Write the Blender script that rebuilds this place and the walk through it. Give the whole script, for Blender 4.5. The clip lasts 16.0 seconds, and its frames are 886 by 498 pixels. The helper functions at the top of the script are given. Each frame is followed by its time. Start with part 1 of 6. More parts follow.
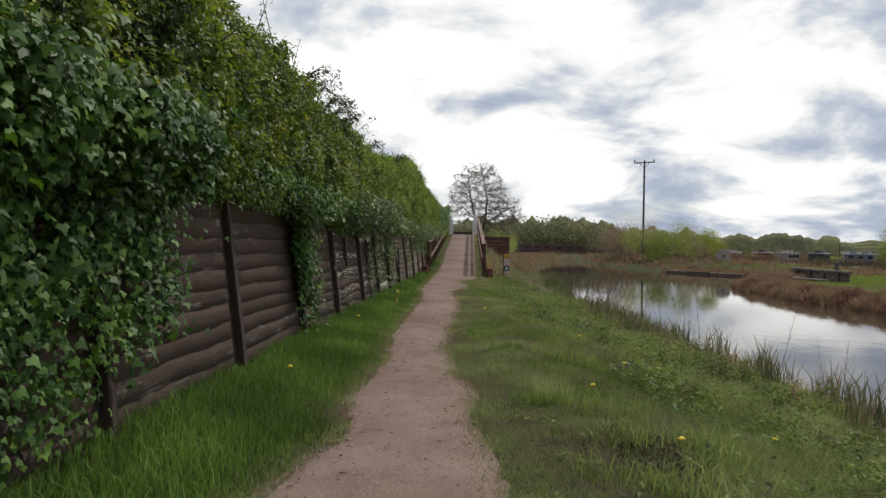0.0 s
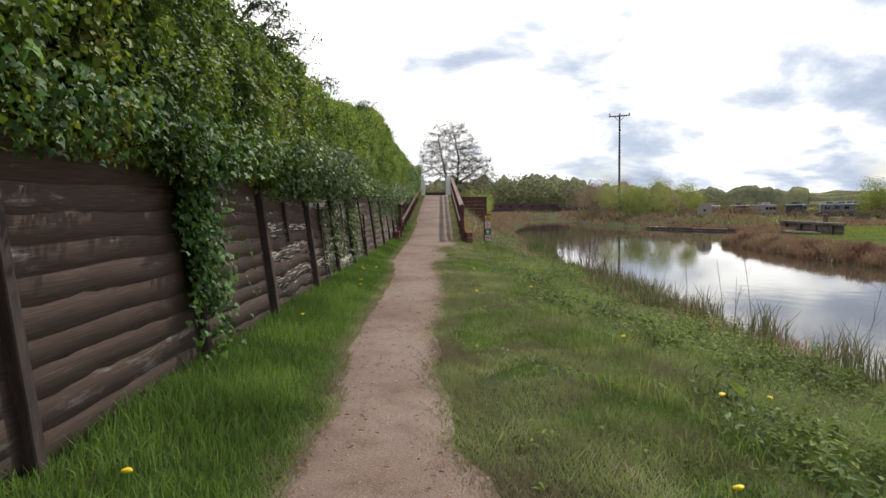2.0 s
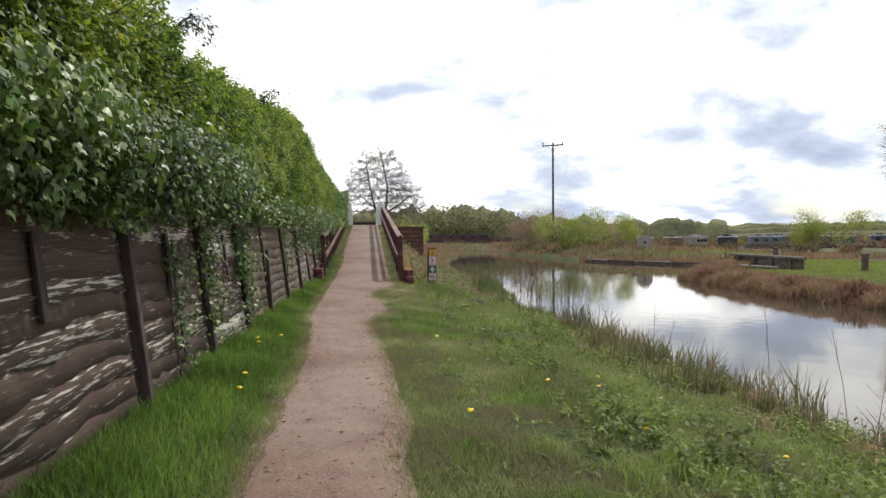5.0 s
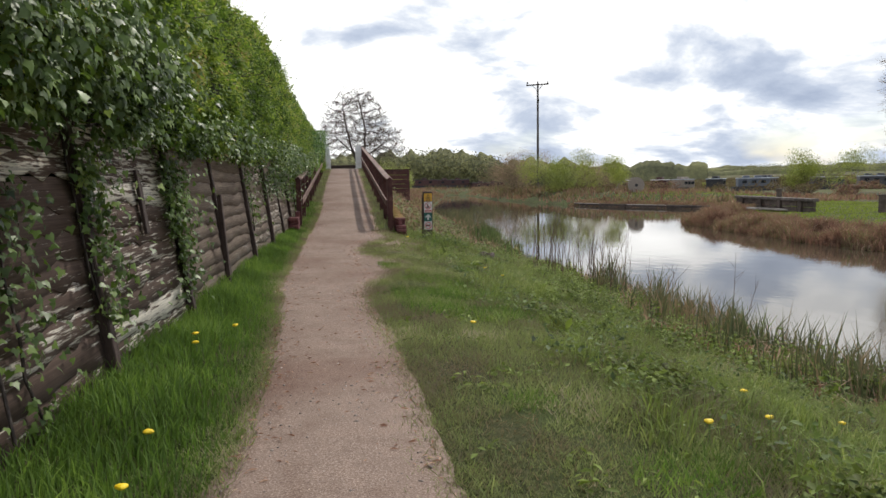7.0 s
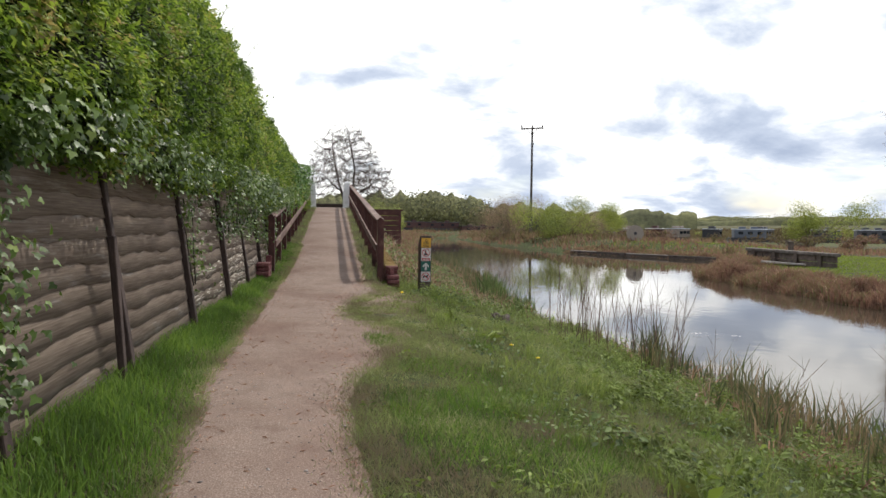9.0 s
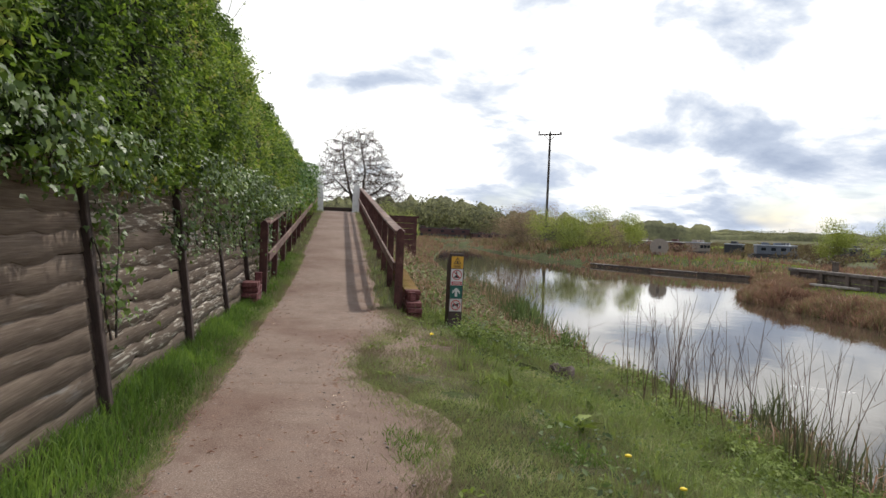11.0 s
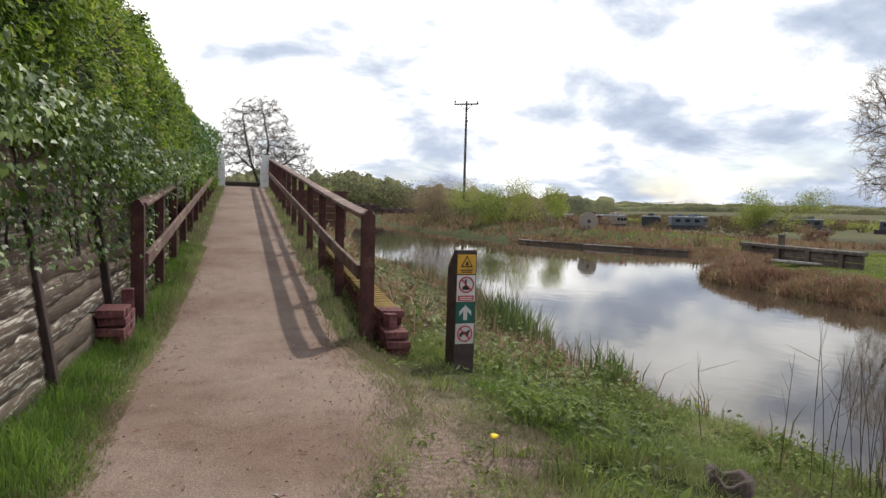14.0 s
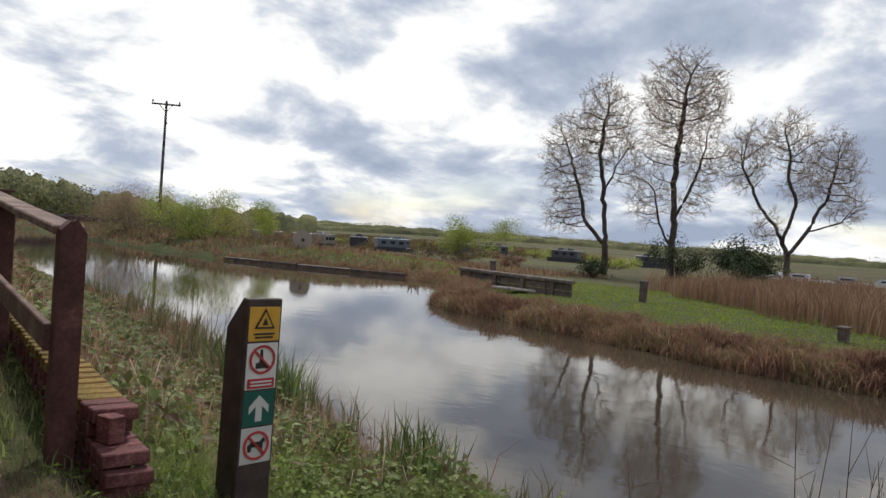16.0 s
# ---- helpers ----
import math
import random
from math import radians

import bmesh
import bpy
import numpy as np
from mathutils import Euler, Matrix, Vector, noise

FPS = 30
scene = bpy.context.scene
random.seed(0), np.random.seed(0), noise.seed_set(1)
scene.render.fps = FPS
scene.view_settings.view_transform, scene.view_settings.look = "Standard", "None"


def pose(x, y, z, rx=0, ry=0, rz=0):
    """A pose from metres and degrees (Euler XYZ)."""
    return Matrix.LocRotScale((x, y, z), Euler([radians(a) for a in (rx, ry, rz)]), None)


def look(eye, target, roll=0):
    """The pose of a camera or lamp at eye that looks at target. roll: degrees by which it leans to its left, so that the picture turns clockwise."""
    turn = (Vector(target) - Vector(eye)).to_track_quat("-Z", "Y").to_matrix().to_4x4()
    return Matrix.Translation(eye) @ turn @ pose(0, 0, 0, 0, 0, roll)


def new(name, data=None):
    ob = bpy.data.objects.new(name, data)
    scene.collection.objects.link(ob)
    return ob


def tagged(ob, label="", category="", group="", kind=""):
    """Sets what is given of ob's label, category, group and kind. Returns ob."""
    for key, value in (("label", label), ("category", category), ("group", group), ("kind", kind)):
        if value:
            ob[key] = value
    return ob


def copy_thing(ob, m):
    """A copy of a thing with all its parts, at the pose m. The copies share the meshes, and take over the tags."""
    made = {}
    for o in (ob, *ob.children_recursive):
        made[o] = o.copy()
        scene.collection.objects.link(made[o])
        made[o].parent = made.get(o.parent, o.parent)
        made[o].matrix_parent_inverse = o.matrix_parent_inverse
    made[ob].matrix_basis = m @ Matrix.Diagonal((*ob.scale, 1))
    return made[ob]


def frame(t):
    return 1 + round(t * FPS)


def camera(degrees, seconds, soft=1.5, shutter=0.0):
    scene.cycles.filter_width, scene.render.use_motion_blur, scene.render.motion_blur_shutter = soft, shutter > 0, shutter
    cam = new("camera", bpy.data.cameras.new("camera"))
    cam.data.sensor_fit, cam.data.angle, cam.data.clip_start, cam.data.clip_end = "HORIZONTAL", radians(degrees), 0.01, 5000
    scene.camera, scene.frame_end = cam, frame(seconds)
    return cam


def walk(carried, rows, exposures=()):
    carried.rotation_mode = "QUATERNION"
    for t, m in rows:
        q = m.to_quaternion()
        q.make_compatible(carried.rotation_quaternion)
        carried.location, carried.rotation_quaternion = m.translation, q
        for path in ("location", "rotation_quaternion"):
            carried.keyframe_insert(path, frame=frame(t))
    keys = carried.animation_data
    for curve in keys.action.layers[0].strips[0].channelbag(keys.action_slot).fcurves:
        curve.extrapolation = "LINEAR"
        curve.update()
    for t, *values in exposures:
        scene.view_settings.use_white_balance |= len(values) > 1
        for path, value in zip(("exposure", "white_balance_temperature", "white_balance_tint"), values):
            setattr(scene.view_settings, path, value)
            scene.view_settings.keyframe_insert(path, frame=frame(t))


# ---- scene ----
cam = camera(63.9, 16.0)
PATH = [
    (0, (0.021, -0.309, 1.063), (-0.062, 1.69, 1.056), 0.9),
    (0.5, (-0.005, 0.367, 1.061), (0.067, 2.361, 0.928), -0.1),
    (1, (-0.048, 1.038, 1.078), (-0.066, 3.037, 1.006), -1.0),
    (1.5, (-0.096, 1.707, 1.092), (-0.018, 3.702, 0.973), -3.4),
    (2, (-0.151, 2.415, 1.102), (-0.154, 4.411, 0.986), -0.7),
    (2.5, (-0.241, 3.139, 1.111), (-0.306, 5.137, 1.048), 0.5),
    (3, (-0.293, 3.874, 1.13), (-0.336, 5.873, 1.067), -0.1),
    (3.5, (-0.337, 4.579, 1.149), (-0.342, 6.579, 1.124), -1.0),
    (4, (-0.322, 5.301, 1.142), (-0.17, 7.293, 1.046), -1.4),
    (4.5, (-0.344, 5.996, 1.137), (-0.186, 7.99, 1.132), 1.7),
    (4.7, (-0.345, 6.269, 1.138), (-0.153, 8.26, 1.117), -0.2),
    (6.8, (-0.506, 9.064, 1.072), (-0.251, 11.047, 1.017), -0.4),
    (7, (-0.512, 9.325, 1.067), (-0.248, 11.298, 0.881), -1.0),
    (7.5, (-0.51, 9.981, 1.069), (-0.394, 11.975, 0.987), -1.5),
    (8, (-0.486, 10.64, 1.075), (-0.352, 12.634, 0.983), -2.6),
    (8.5, (-0.418, 11.303, 1.078), (-0.176, 13.286, 0.979), -1.0),
    (9, (-0.413, 11.935, 1.075), (-0.11, 13.911, 1.008), 0.6),
    (9.2, (-0.407, 12.191, 1.071), (-0.056, 14.157, 0.967), -0.8),
    (11.3, (-0.418, 15.082, 1.208), (-0.129, 17.061, 1.16), 2.7),
    (11.5, (-0.424, 15.361, 1.207), (-0.081, 17.326, 1.065), 3.9),
    (12, (-0.462, 16.062, 1.208), (-0.013, 18.007, 1.098), 2.9),
    (12.5, (-0.499, 16.745, 1.208), (0.127, 18.64, 1.084), 1.8),
    (13, (-0.57, 17.42, 1.205), (-0.091, 19.356, 1.054), 2.7),
    (13.5, (-0.646, 18.084, 1.209), (-0.154, 20.02, 1.104), 3.7),
    (14, (-0.665, 18.751, 1.237), (-0.12, 20.672, 1.123), 1.4),
    (14.5, (-0.688, 19.415, 1.264), (0.032, 21.279, 1.338), 3.7),
    (15, (-0.552, 20.062, 1.267), (0.604, 21.692, 1.361), 1.1),
    (15.5, (-0.484, 20.721, 1.245), (0.821, 22.235, 1.2), 6.6),
    (16, (-0.378, 21.365, 1.235), (0.901, 22.903, 1.21), 4.0),
]
EXPOSURES = ((0, -0.3), (0.6, -0.12), (1.5, 0.09), (3.5, 0.3), (4.5, 0.33), (7.0, 0.1), (8.0, 0.24), (9.0, 0.24), (12.5, 0.05), (13.6, 0.22), (14.5, 0.04), (15.2, -0.05), (16.0, -0.15))
walk(cam, [(t, look(eye, target, roll)) for t, eye, target, roll in PATH], EXPOSURES)

# ---- world, sun ----
SUN_TO = Vector((0.64, 0.78, 1.12)).normalized()
WATER = -0.9


def link(nt, a, b):
    nt.links.new(a, b)


def make_world():
    w = bpy.data.worlds.new("sky")
    scene.world = w
    w.use_nodes = True
    nt = w.node_tree
    nt.nodes.clear()
    out = nt.nodes.new("ShaderNodeOutputWorld")
    bg = nt.nodes.new("ShaderNodeBackground")
    sky = nt.nodes.new("ShaderNodeTexSky")
    sky.sky_type = "NISHITA"
    sky.sun_disc = False
    sky.sun_elevation = math.asin(SUN_TO.z)
    sky.sun_rotation = math.atan2(SUN_TO.x, SUN_TO.y)
    tc = nt.nodes.new("ShaderNodeTexCoord")
    sep = nt.nodes.new("ShaderNodeSeparateXYZ")
    link(nt, tc.outputs["Generated"], sep.inputs[0])
    den = nt.nodes.new("ShaderNodeMath")
    den.operation = "MAXIMUM"
    link(nt, sep.outputs["Z"], den.inputs[0])
    den.inputs[1].default_value = 0.0
    den2 = nt.nodes.new("ShaderNodeMath")
    link(nt, den.outputs[0], den2.inputs[0])
    den2.inputs[1].default_value = 0.3
    div = nt.nodes.new("ShaderNodeVectorMath")
    div.operation = "DIVIDE"
    link(nt, tc.outputs["Generated"], div.inputs[0])
    link(nt, den2.outputs[0], div.inputs[1])
    n1 = nt.nodes.new("ShaderNodeTexNoise")
    n1.inputs["Scale"].default_value = 2.1
    n1.inputs["Detail"].default_value = 9
    n1.inputs["Roughness"].default_value = 0.56
    n1.inputs["Distortion"].default_value = 0.25
    link(nt, div.outputs[0], n1.inputs["Vector"])
    # the cloud is thinner and brighter low in the north
    glow = nt.nodes.new("ShaderNodeVectorMath")
    glow.operation = "DOT_PRODUCT"
    link(nt, tc.outputs["Generated"], glow.inputs[0])
    glow.inputs[1].default_value = (-0.1, 0.91, 0.4)
    halo = nt.nodes.new("ShaderNodeMapRange")
    halo.inputs["From Min"].default_value, halo.inputs["From Max"].default_value = 0.72, 1.0
    halo.inputs["To Min"].default_value, halo.inputs["To Max"].default_value = -0.035, 0.07
    link(nt, glow.outputs["Value"], halo.inputs[0])
    lit = nt.nodes.new("ShaderNodeMath")
    link(nt, n1.outputs["Fac"], lit.inputs[0])
    link(nt, halo.outputs[0], lit.inputs[1])
    cl = nt.nodes.new("ShaderNodeValToRGB")
    e = cl.color_ramp.elements
    e[0].position, e[0].color = 0.34, (0.4, 0.47, 0.61, 1)
    e[1].position, e[1].color = 0.64, (1.5, 1.5, 1.48, 1)
    for at, tone in ((0.43, (0.55, 0.62, 0.75, 1)), (0.485, (0.78, 0.83, 0.91, 1)), (0.515, (1.0, 1.02, 1.04, 1)), (0.55, (1.18, 1.18, 1.18, 1))):
        cl.color_ramp.elements.new(at).color = tone
    link(nt, lit.outputs[0], cl.inputs[0])
    # cloud cover over the blue
    n2 = nt.nodes.new("ShaderNodeTexNoise")
    n2.inputs["Scale"].default_value = 0.7
    n2.inputs["Detail"].default_value = 5
    link(nt, div.outputs[0], n2.inputs["Vector"])
    cov = nt.nodes.new("ShaderNodeValToRGB")
    cov.color_ramp.elements[0].position = 0.33
    cov.color_ramp.elements[1].position = 0.42
    link(nt, n2.outputs["Fac"], cov.inputs[0])
    sc = nt.nodes.new("ShaderNodeVectorMath")
    sc.operation = "SCALE"
    link(nt, sky.outputs[0], sc.inputs[0])
    sc.inputs["Scale"].default_value = 0.12
    mx = nt.nodes.new("ShaderNodeMix")
    mx.data_type = "RGBA"
    link(nt, cov.outputs[0], mx.inputs["Factor"])
    link(nt, sc.outputs[0], mx.inputs["A"])
    link(nt, cl.outputs[0], mx.inputs["B"])
    link(nt, mx.outputs["Result"], bg.inputs["Color"])
    bg.inputs["Strength"].default_value = 1.0
    link(nt, bg.outputs[0], out.inputs[0])


make_world()
sun = new("sun", bpy.data.lights.new("sun", "SUN"))
sun.data.energy = 3.0
sun.data.angle = radians(1.2)
sun.data.color = (1.0, 0.95, 0.87)
sun.matrix_world = look(tuple(SUN_TO * 50), (0, 0, 0))


# ---- materials ----
def ramp_node(nt, fac, stops):
    r = nt.nodes.new("ShaderNodeValToRGB")
    el = r.color_ramp.elements
    el[0].position, el[0].color = stops[0][0], (*stops[0][1], 1)
    el[1].position, el[1].color = stops[-1][0], (*stops[-1][1], 1)
    for p, c in stops[1:-1]:
        el.new(p).color = (*c, 1)
    link(nt, fac, r.inputs[0])
    return r.outputs[0]


def noise_node(nt, vec, scale, detail=4, rough=0.55):
    n = nt.nodes.new("ShaderNodeTexNoise")
    n.inputs["Scale"].default_value = scale
    n.inputs["Detail"].default_value = detail
    n.inputs["Roughness"].default_value = rough
    if vec is not None:
        link(nt, vec, n.inputs["Vector"])
    return n.outputs["Fac"]


def mixed(nt, fac, a, b, mode="MIX"):
    m = nt.nodes.new("ShaderNodeMix")
    m.data_type = "RGBA"
    m.blend_type = mode
    for s, v in (("Factor", fac), ("A", a), ("B", b)):
        sock = m.inputs[s] if s == "Factor" else [i for i in m.inputs if i.name == s and i.type == "RGBA"][0]
        if isinstance(v, (int, float)):
            sock.default_value = v
        elif isinstance(v, tuple):
            sock.default_value = (*v, 1)
        else:
            link(nt, v, sock)
    return [o for o in m.outputs if o.type == "RGBA"][0]


def base_material(name, rough=0.8, metal=0.0, spec=0.5):
    m = bpy.data.materials.new(name)
    m.use_nodes = True
    nt = m.node_tree
    b = nt.nodes["Principled BSDF"]
    b.inputs["Roughness"].default_value = rough
    b.inputs["Metallic"].default_value = metal
    b.inputs["Specular IOR Level"].default_value = spec
    return m, nt, b


def bump(nt, b, height, strength=0.5, dist=0.01):
    n = nt.nodes.new("ShaderNodeBump")
    n.inputs["Strength"].default_value = strength
    n.inputs["Distance"].default_value = dist
    link(nt, height, n.inputs["Height"])
    link(nt, n.outputs[0], b.inputs["Normal"])


def coords(nt, kind="Object", scale=(1, 1, 1)):
    tc = nt.nodes.new("ShaderNodeTexCoord")
    mp = nt.nodes.new("ShaderNodeMapping")
    mp.inputs["Scale"].default_value = scale
    link(nt, tc.outputs[kind], mp.inputs[0])
    return mp.outputs[0]


def rough_material(name, stops, scale=6.0, fine=60.0, rough=0.85, bumps=0.4, dist=0.01, stretch=(1, 1, 1), spec=0.3, metal=0.0):
    """Two scales of noise through a colour ramp, with fine relief."""
    m, nt, b = base_material(name, rough, metal, spec)
    v = coords(nt, "Object", stretch)
    a = noise_node(nt, v, scale, 5)
    f = noise_node(nt, v, fine, 3)
    add = nt.nodes.new("ShaderNodeMath")
    add.operation = "MULTIPLY_ADD"
    link(nt, f, add.inputs[0])
    add.inputs[1].default_value = 0.5
    link(nt, a, add.inputs[2])
    sub = nt.nodes.new("ShaderNodeMath")
    sub.operation = "SUBTRACT"
    link(nt, add.outputs[0], sub.inputs[0])
    sub.inputs[1].default_value = 0.25
    info = nt.nodes.new("ShaderNodeObjectInfo")
    hv = nt.nodes.new("ShaderNodeHueSaturation")
    mr = nt.nodes.new("ShaderNodeMapRange")
    mr.inputs["To Min"].default_value, mr.inputs["To Max"].default_value = 0.82, 1.16
    link(nt, info.outputs["Random"], mr.inputs[0])
    link(nt, mr.outputs[0], hv.inputs["Value"])
    link(nt, ramp_node(nt, sub.outputs[0], stops), hv.inputs["Color"])
    link(nt, hv.outputs[0], b.inputs["Base Color"])
    bump(nt, b, add.outputs[0], bumps, dist)
    return m


def leaf_material(name, stops, rough=0.5, spec=0.4, through_light=0.3, patch=0.6, gain=1.3):
    """Leaves: each island its own tone, drifting in patches, and some light through the blade."""
    m, nt, b = base_material(name, rough, 0.0, spec)
    g = nt.nodes.new("ShaderNodeNewGeometry")
    big = noise_node(nt, coords(nt), patch, 3)
    mm = nt.nodes.new("ShaderNodeMath")
    mm.operation = "MULTIPLY_ADD"
    link(nt, g.outputs["Random Per Island"], mm.inputs[0])
    mm.inputs[1].default_value = 0.62
    sb = nt.nodes.new("ShaderNodeMath")
    sb.operation = "MULTIPLY_ADD"
    link(nt, big, sb.inputs[0])
    sb.inputs[1].default_value = gain
    sb.inputs[2].default_value = 0.19 - gain / 2
    link(nt, sb.outputs[0], mm.inputs[2])
    col = ramp_node(nt, mm.outputs[0], stops)
    link(nt, col, b.inputs["Base Color"])
    tr = nt.nodes.new("ShaderNodeBsdfTranslucent")
    hv = nt.nodes.new("ShaderNodeHueSaturation")
    hv.inputs["Value"].default_value = 1.35
    hv.inputs["Saturation"].default_value = 1.1
    link(nt, col, hv.inputs["Color"])
    link(nt, hv.outputs[0], tr.inputs[0])
    ms = nt.nodes.new("ShaderNodeMixShader")
    ms.inputs[0].default_value = through_light
    out = nt.nodes["Material Output"]
    link(nt, b.outputs[0], ms.inputs[1])
    link(nt, tr.outputs[0], ms.inputs[2])
    link(nt, ms.outputs[0], out.inputs[0])
    return m


def plain(name, colour, rough=0.5, metal=0.0, vary=0.12):
    lo = tuple(c * (1 - vary) for c in colour)
    hi = tuple(min(1, c * (1 + vary)) for c in colour)
    return rough_material(name, [(0.3, lo), (0.7, hi)], 9, 90, rough, 0.12, 0.003, (1, 1, 1), 0.4, metal)


def ground_material():
    m, nt, b = base_material("meadow_soil", 0.95, 0, 0.15)
    v = coords(nt)
    fine = noise_node(nt, v, 24, 6, 0.65)
    mid = noise_node(nt, v, 1.1, 4)
    big = noise_node(nt, v, 0.06, 4)
    near = ramp_node(nt, fine, [(0.3, (0.03, 0.03, 0.014)), (0.5, (0.06, 0.062, 0.026)), (0.72, (0.14, 0.105, 0.06))])
    green = ramp_node(nt, fine, [(0.3, (0.03, 0.042, 0.012)), (0.7, (0.085, 0.11, 0.03))])
    c1 = mixed(nt, ramp_node(nt, mid, [(0.4, (0, 0, 0)), (0.62, (1, 1, 1))]), near, green)
    field = ramp_node(nt, big, [(0.35, (0.055, 0.058, 0.024)), (0.48, (0.085, 0.068, 0.038)), (0.6, (0.08, 0.09, 0.03)), (0.75, (0.095, 0.07, 0.042))])
    # trampled pinkish earth where the path meets the ramp
    mp = nt.nodes.new("ShaderNodeMapping")
    mp.inputs["Location"].default_value = (-0.2 / 1.9, -22.4 / 6.5, 0)
    mp.inputs["Scale"].default_value = (1 / 1.9, 1 / 6.5, 0)
    link(nt, v, mp.inputs[0])
    ln = nt.nodes.new("ShaderNodeVectorMath")
    ln.operation = "LENGTH"
    link(nt, mp.outputs[0], ln.inputs[0])
    blot = nt.nodes.new("ShaderNodeMath")
    blot.operation = "MULTIPLY_ADD"
    link(nt, noise_node(nt, v, 2.6, 5, 0.6), blot.inputs[0])
    blot.inputs[1].default_value = 0.75
    link(nt, ln.outputs["Value"], blot.inputs[2])
    earth = ramp_node(nt, fine, [(0.3, (0.16, 0.11, 0.085)), (0.55, (0.27, 0.195, 0.155)), (0.75, (0.4, 0.31, 0.25))])
    c1 = mixed(nt, ramp_node(nt, blot.outputs[0], [(0.55, (1, 1, 1)), (0.78, (0, 0, 0))]), c1, earth)
    sep = nt.nodes.new("ShaderNodeSeparateXYZ")
    link(nt, v, sep.inputs[0])
    far = nt.nodes.new("ShaderNodeMapRange")
    far.inputs["From Min"].default_value, far.inputs["From Max"].default_value = 26, 36
    link(nt, sep.outputs["X"], far.inputs[0])
    link(nt, mixed(nt, far.outputs[0], c1, field), b.inputs["Base Color"])
    bump(nt, b, fine, 1.0, 0.04)
    return m


def path_material():
    m, nt, b = base_material("trodden_gravel", 0.95, 0, 0.2)
    v = coords(nt)
    grit = noise_node(nt, v, 130, 4, 0.7)
    mid = noise_node(nt, v, 5, 6, 0.6)
    big = noise_node(nt, v, 0.7, 3)
    g = ramp_node(nt, grit, [(0.3, (0.112, 0.076, 0.061)), (0.5, (0.208, 0.15, 0.122)), (0.72, (0.4, 0.325, 0.27))])
    d = ramp_node(nt, mid, [(0.3, (0.78, 0.71, 0.67)), (0.48, (1, 1, 1)), (0.72, (1.14, 1.12, 1.1))])
    c = mixed(nt, 0.8, g, d, "MULTIPLY")
    earth = ramp_node(nt, big, [(0.4, (1.05, 1.05, 1.04)), (0.65, (0.72, 0.61, 0.57))])
    link(nt, mixed(nt, 0.8, c, earth, "MULTIPLY"), b.inputs["Base Color"])
    vor = nt.nodes.new("ShaderNodeTexVoronoi")
    vor.inputs["Scale"].default_value = 75
    link(nt, v, vor.inputs["Vector"])
    ad = nt.nodes.new("ShaderNodeMath")
    link(nt, grit, ad.inputs[0])
    link(nt, vor.outputs["Distance"], ad.inputs[1])
    bump(nt, b, ad.outputs[0], 0.35, 0.004)
    return m


def water_material():
    m, nt, b = base_material("canal_water", 0.03, 0, 0.5)
    b.inputs["IOR"].default_value = 1.33
    v = coords(nt, "Object", (1, 0.6, 1))
    silt = noise_node(nt, v, 0.3, 3)
    link(nt, ramp_node(nt, silt, [(0.3, (0.035, 0.028, 0.02)), (0.7, (0.06, 0.048, 0.034))]), b.inputs["Base Color"])
    a = noise_node(nt, v, 2.2, 3)
    f = noise_node(nt, v, 11, 2)
    ad = nt.nodes.new("ShaderNodeMath")
    ad.operation = "MULTIPLY_ADD"
    link(nt, f, ad.inputs[0])
    ad.inputs[1].default_value = 0.15
    link(nt, a, ad.inputs[2])
    bump(nt, b, ad.outputs[0], 0.055, 0.05)
    return m


def board_material(name, flaked, worn=0.0, kept=0.0):
    """Brown fence stain over grey wood; where flaked it has come away in pale streaks along the board."""
    m, nt, b = base_material(name, 0.85, 0, 0.25)
    info = nt.nodes.new("ShaderNodeObjectInfo")
    far = nt.nodes.new("ShaderNodeMath")
    far.operation = "MULTIPLY"
    link(nt, info.outputs["Random"], far.inputs[0])
    far.inputs[1].default_value = 90.0

    def own(stretch):
        shift = nt.nodes.new("ShaderNodeVectorMath")
        link(nt, coords(nt, "Object", stretch), shift.inputs[0])
        link(nt, far.outputs[0], shift.inputs[1])
        return shift.outputs[0]

    grain = noise_node(nt, own((9, 1.2, 40)), 3.0, 5, 0.6)
    wear = noise_node(nt, own((3, 2.2, 30) if flaked else (2, 1.3, 9)), 1.7, 7, 0.66)
    ad = nt.nodes.new("ShaderNodeMath")
    ad.operation = "MULTIPLY_ADD"
    link(nt, info.outputs["Random"], ad.inputs[0])
    ad.inputs[1].default_value = 0.16
    link(nt, wear, ad.inputs[2])
    stain = ramp_node(nt, grain, [(0.25, (0.066, 0.043, 0.034)), (0.55, (0.11, 0.073, 0.057)), (0.8, (0.172, 0.124, 0.098))])
    pale = ramp_node(nt, grain, [(0.25, (0.3, 0.27, 0.23)), (0.6, (0.78, 0.72, 0.61))]) if flaked else ramp_node(nt, grain, [(0.3, (0.13, 0.105, 0.09)), (0.7, (0.4, 0.36, 0.32))])
    # tan mixed in: greyed wood, and on the sunlit panels also their sunlight
    if worn:
        stain = mixed(nt, ramp_node(nt, wear, [(0.36, (0.25, 0.25, 0.25)), (0.56, (worn, worn, worn))]), stain, ramp_node(nt, grain, [(0.3, (0.2, 0.155, 0.11)), (0.7, (0.46, 0.38, 0.29))]))
    lo, hi = (0.565 + kept, 0.62 + kept) if flaked else (0.68, 0.8)
    mask = ramp_node(nt, ad.outputs[0], [(lo, (0, 0, 0)), (hi, (1, 1, 1))])
    link(nt, mixed(nt, mask, stain, pale), b.inputs["Base Color"])
    bump(nt, b, grain, 0.25, 0.004)
    return m


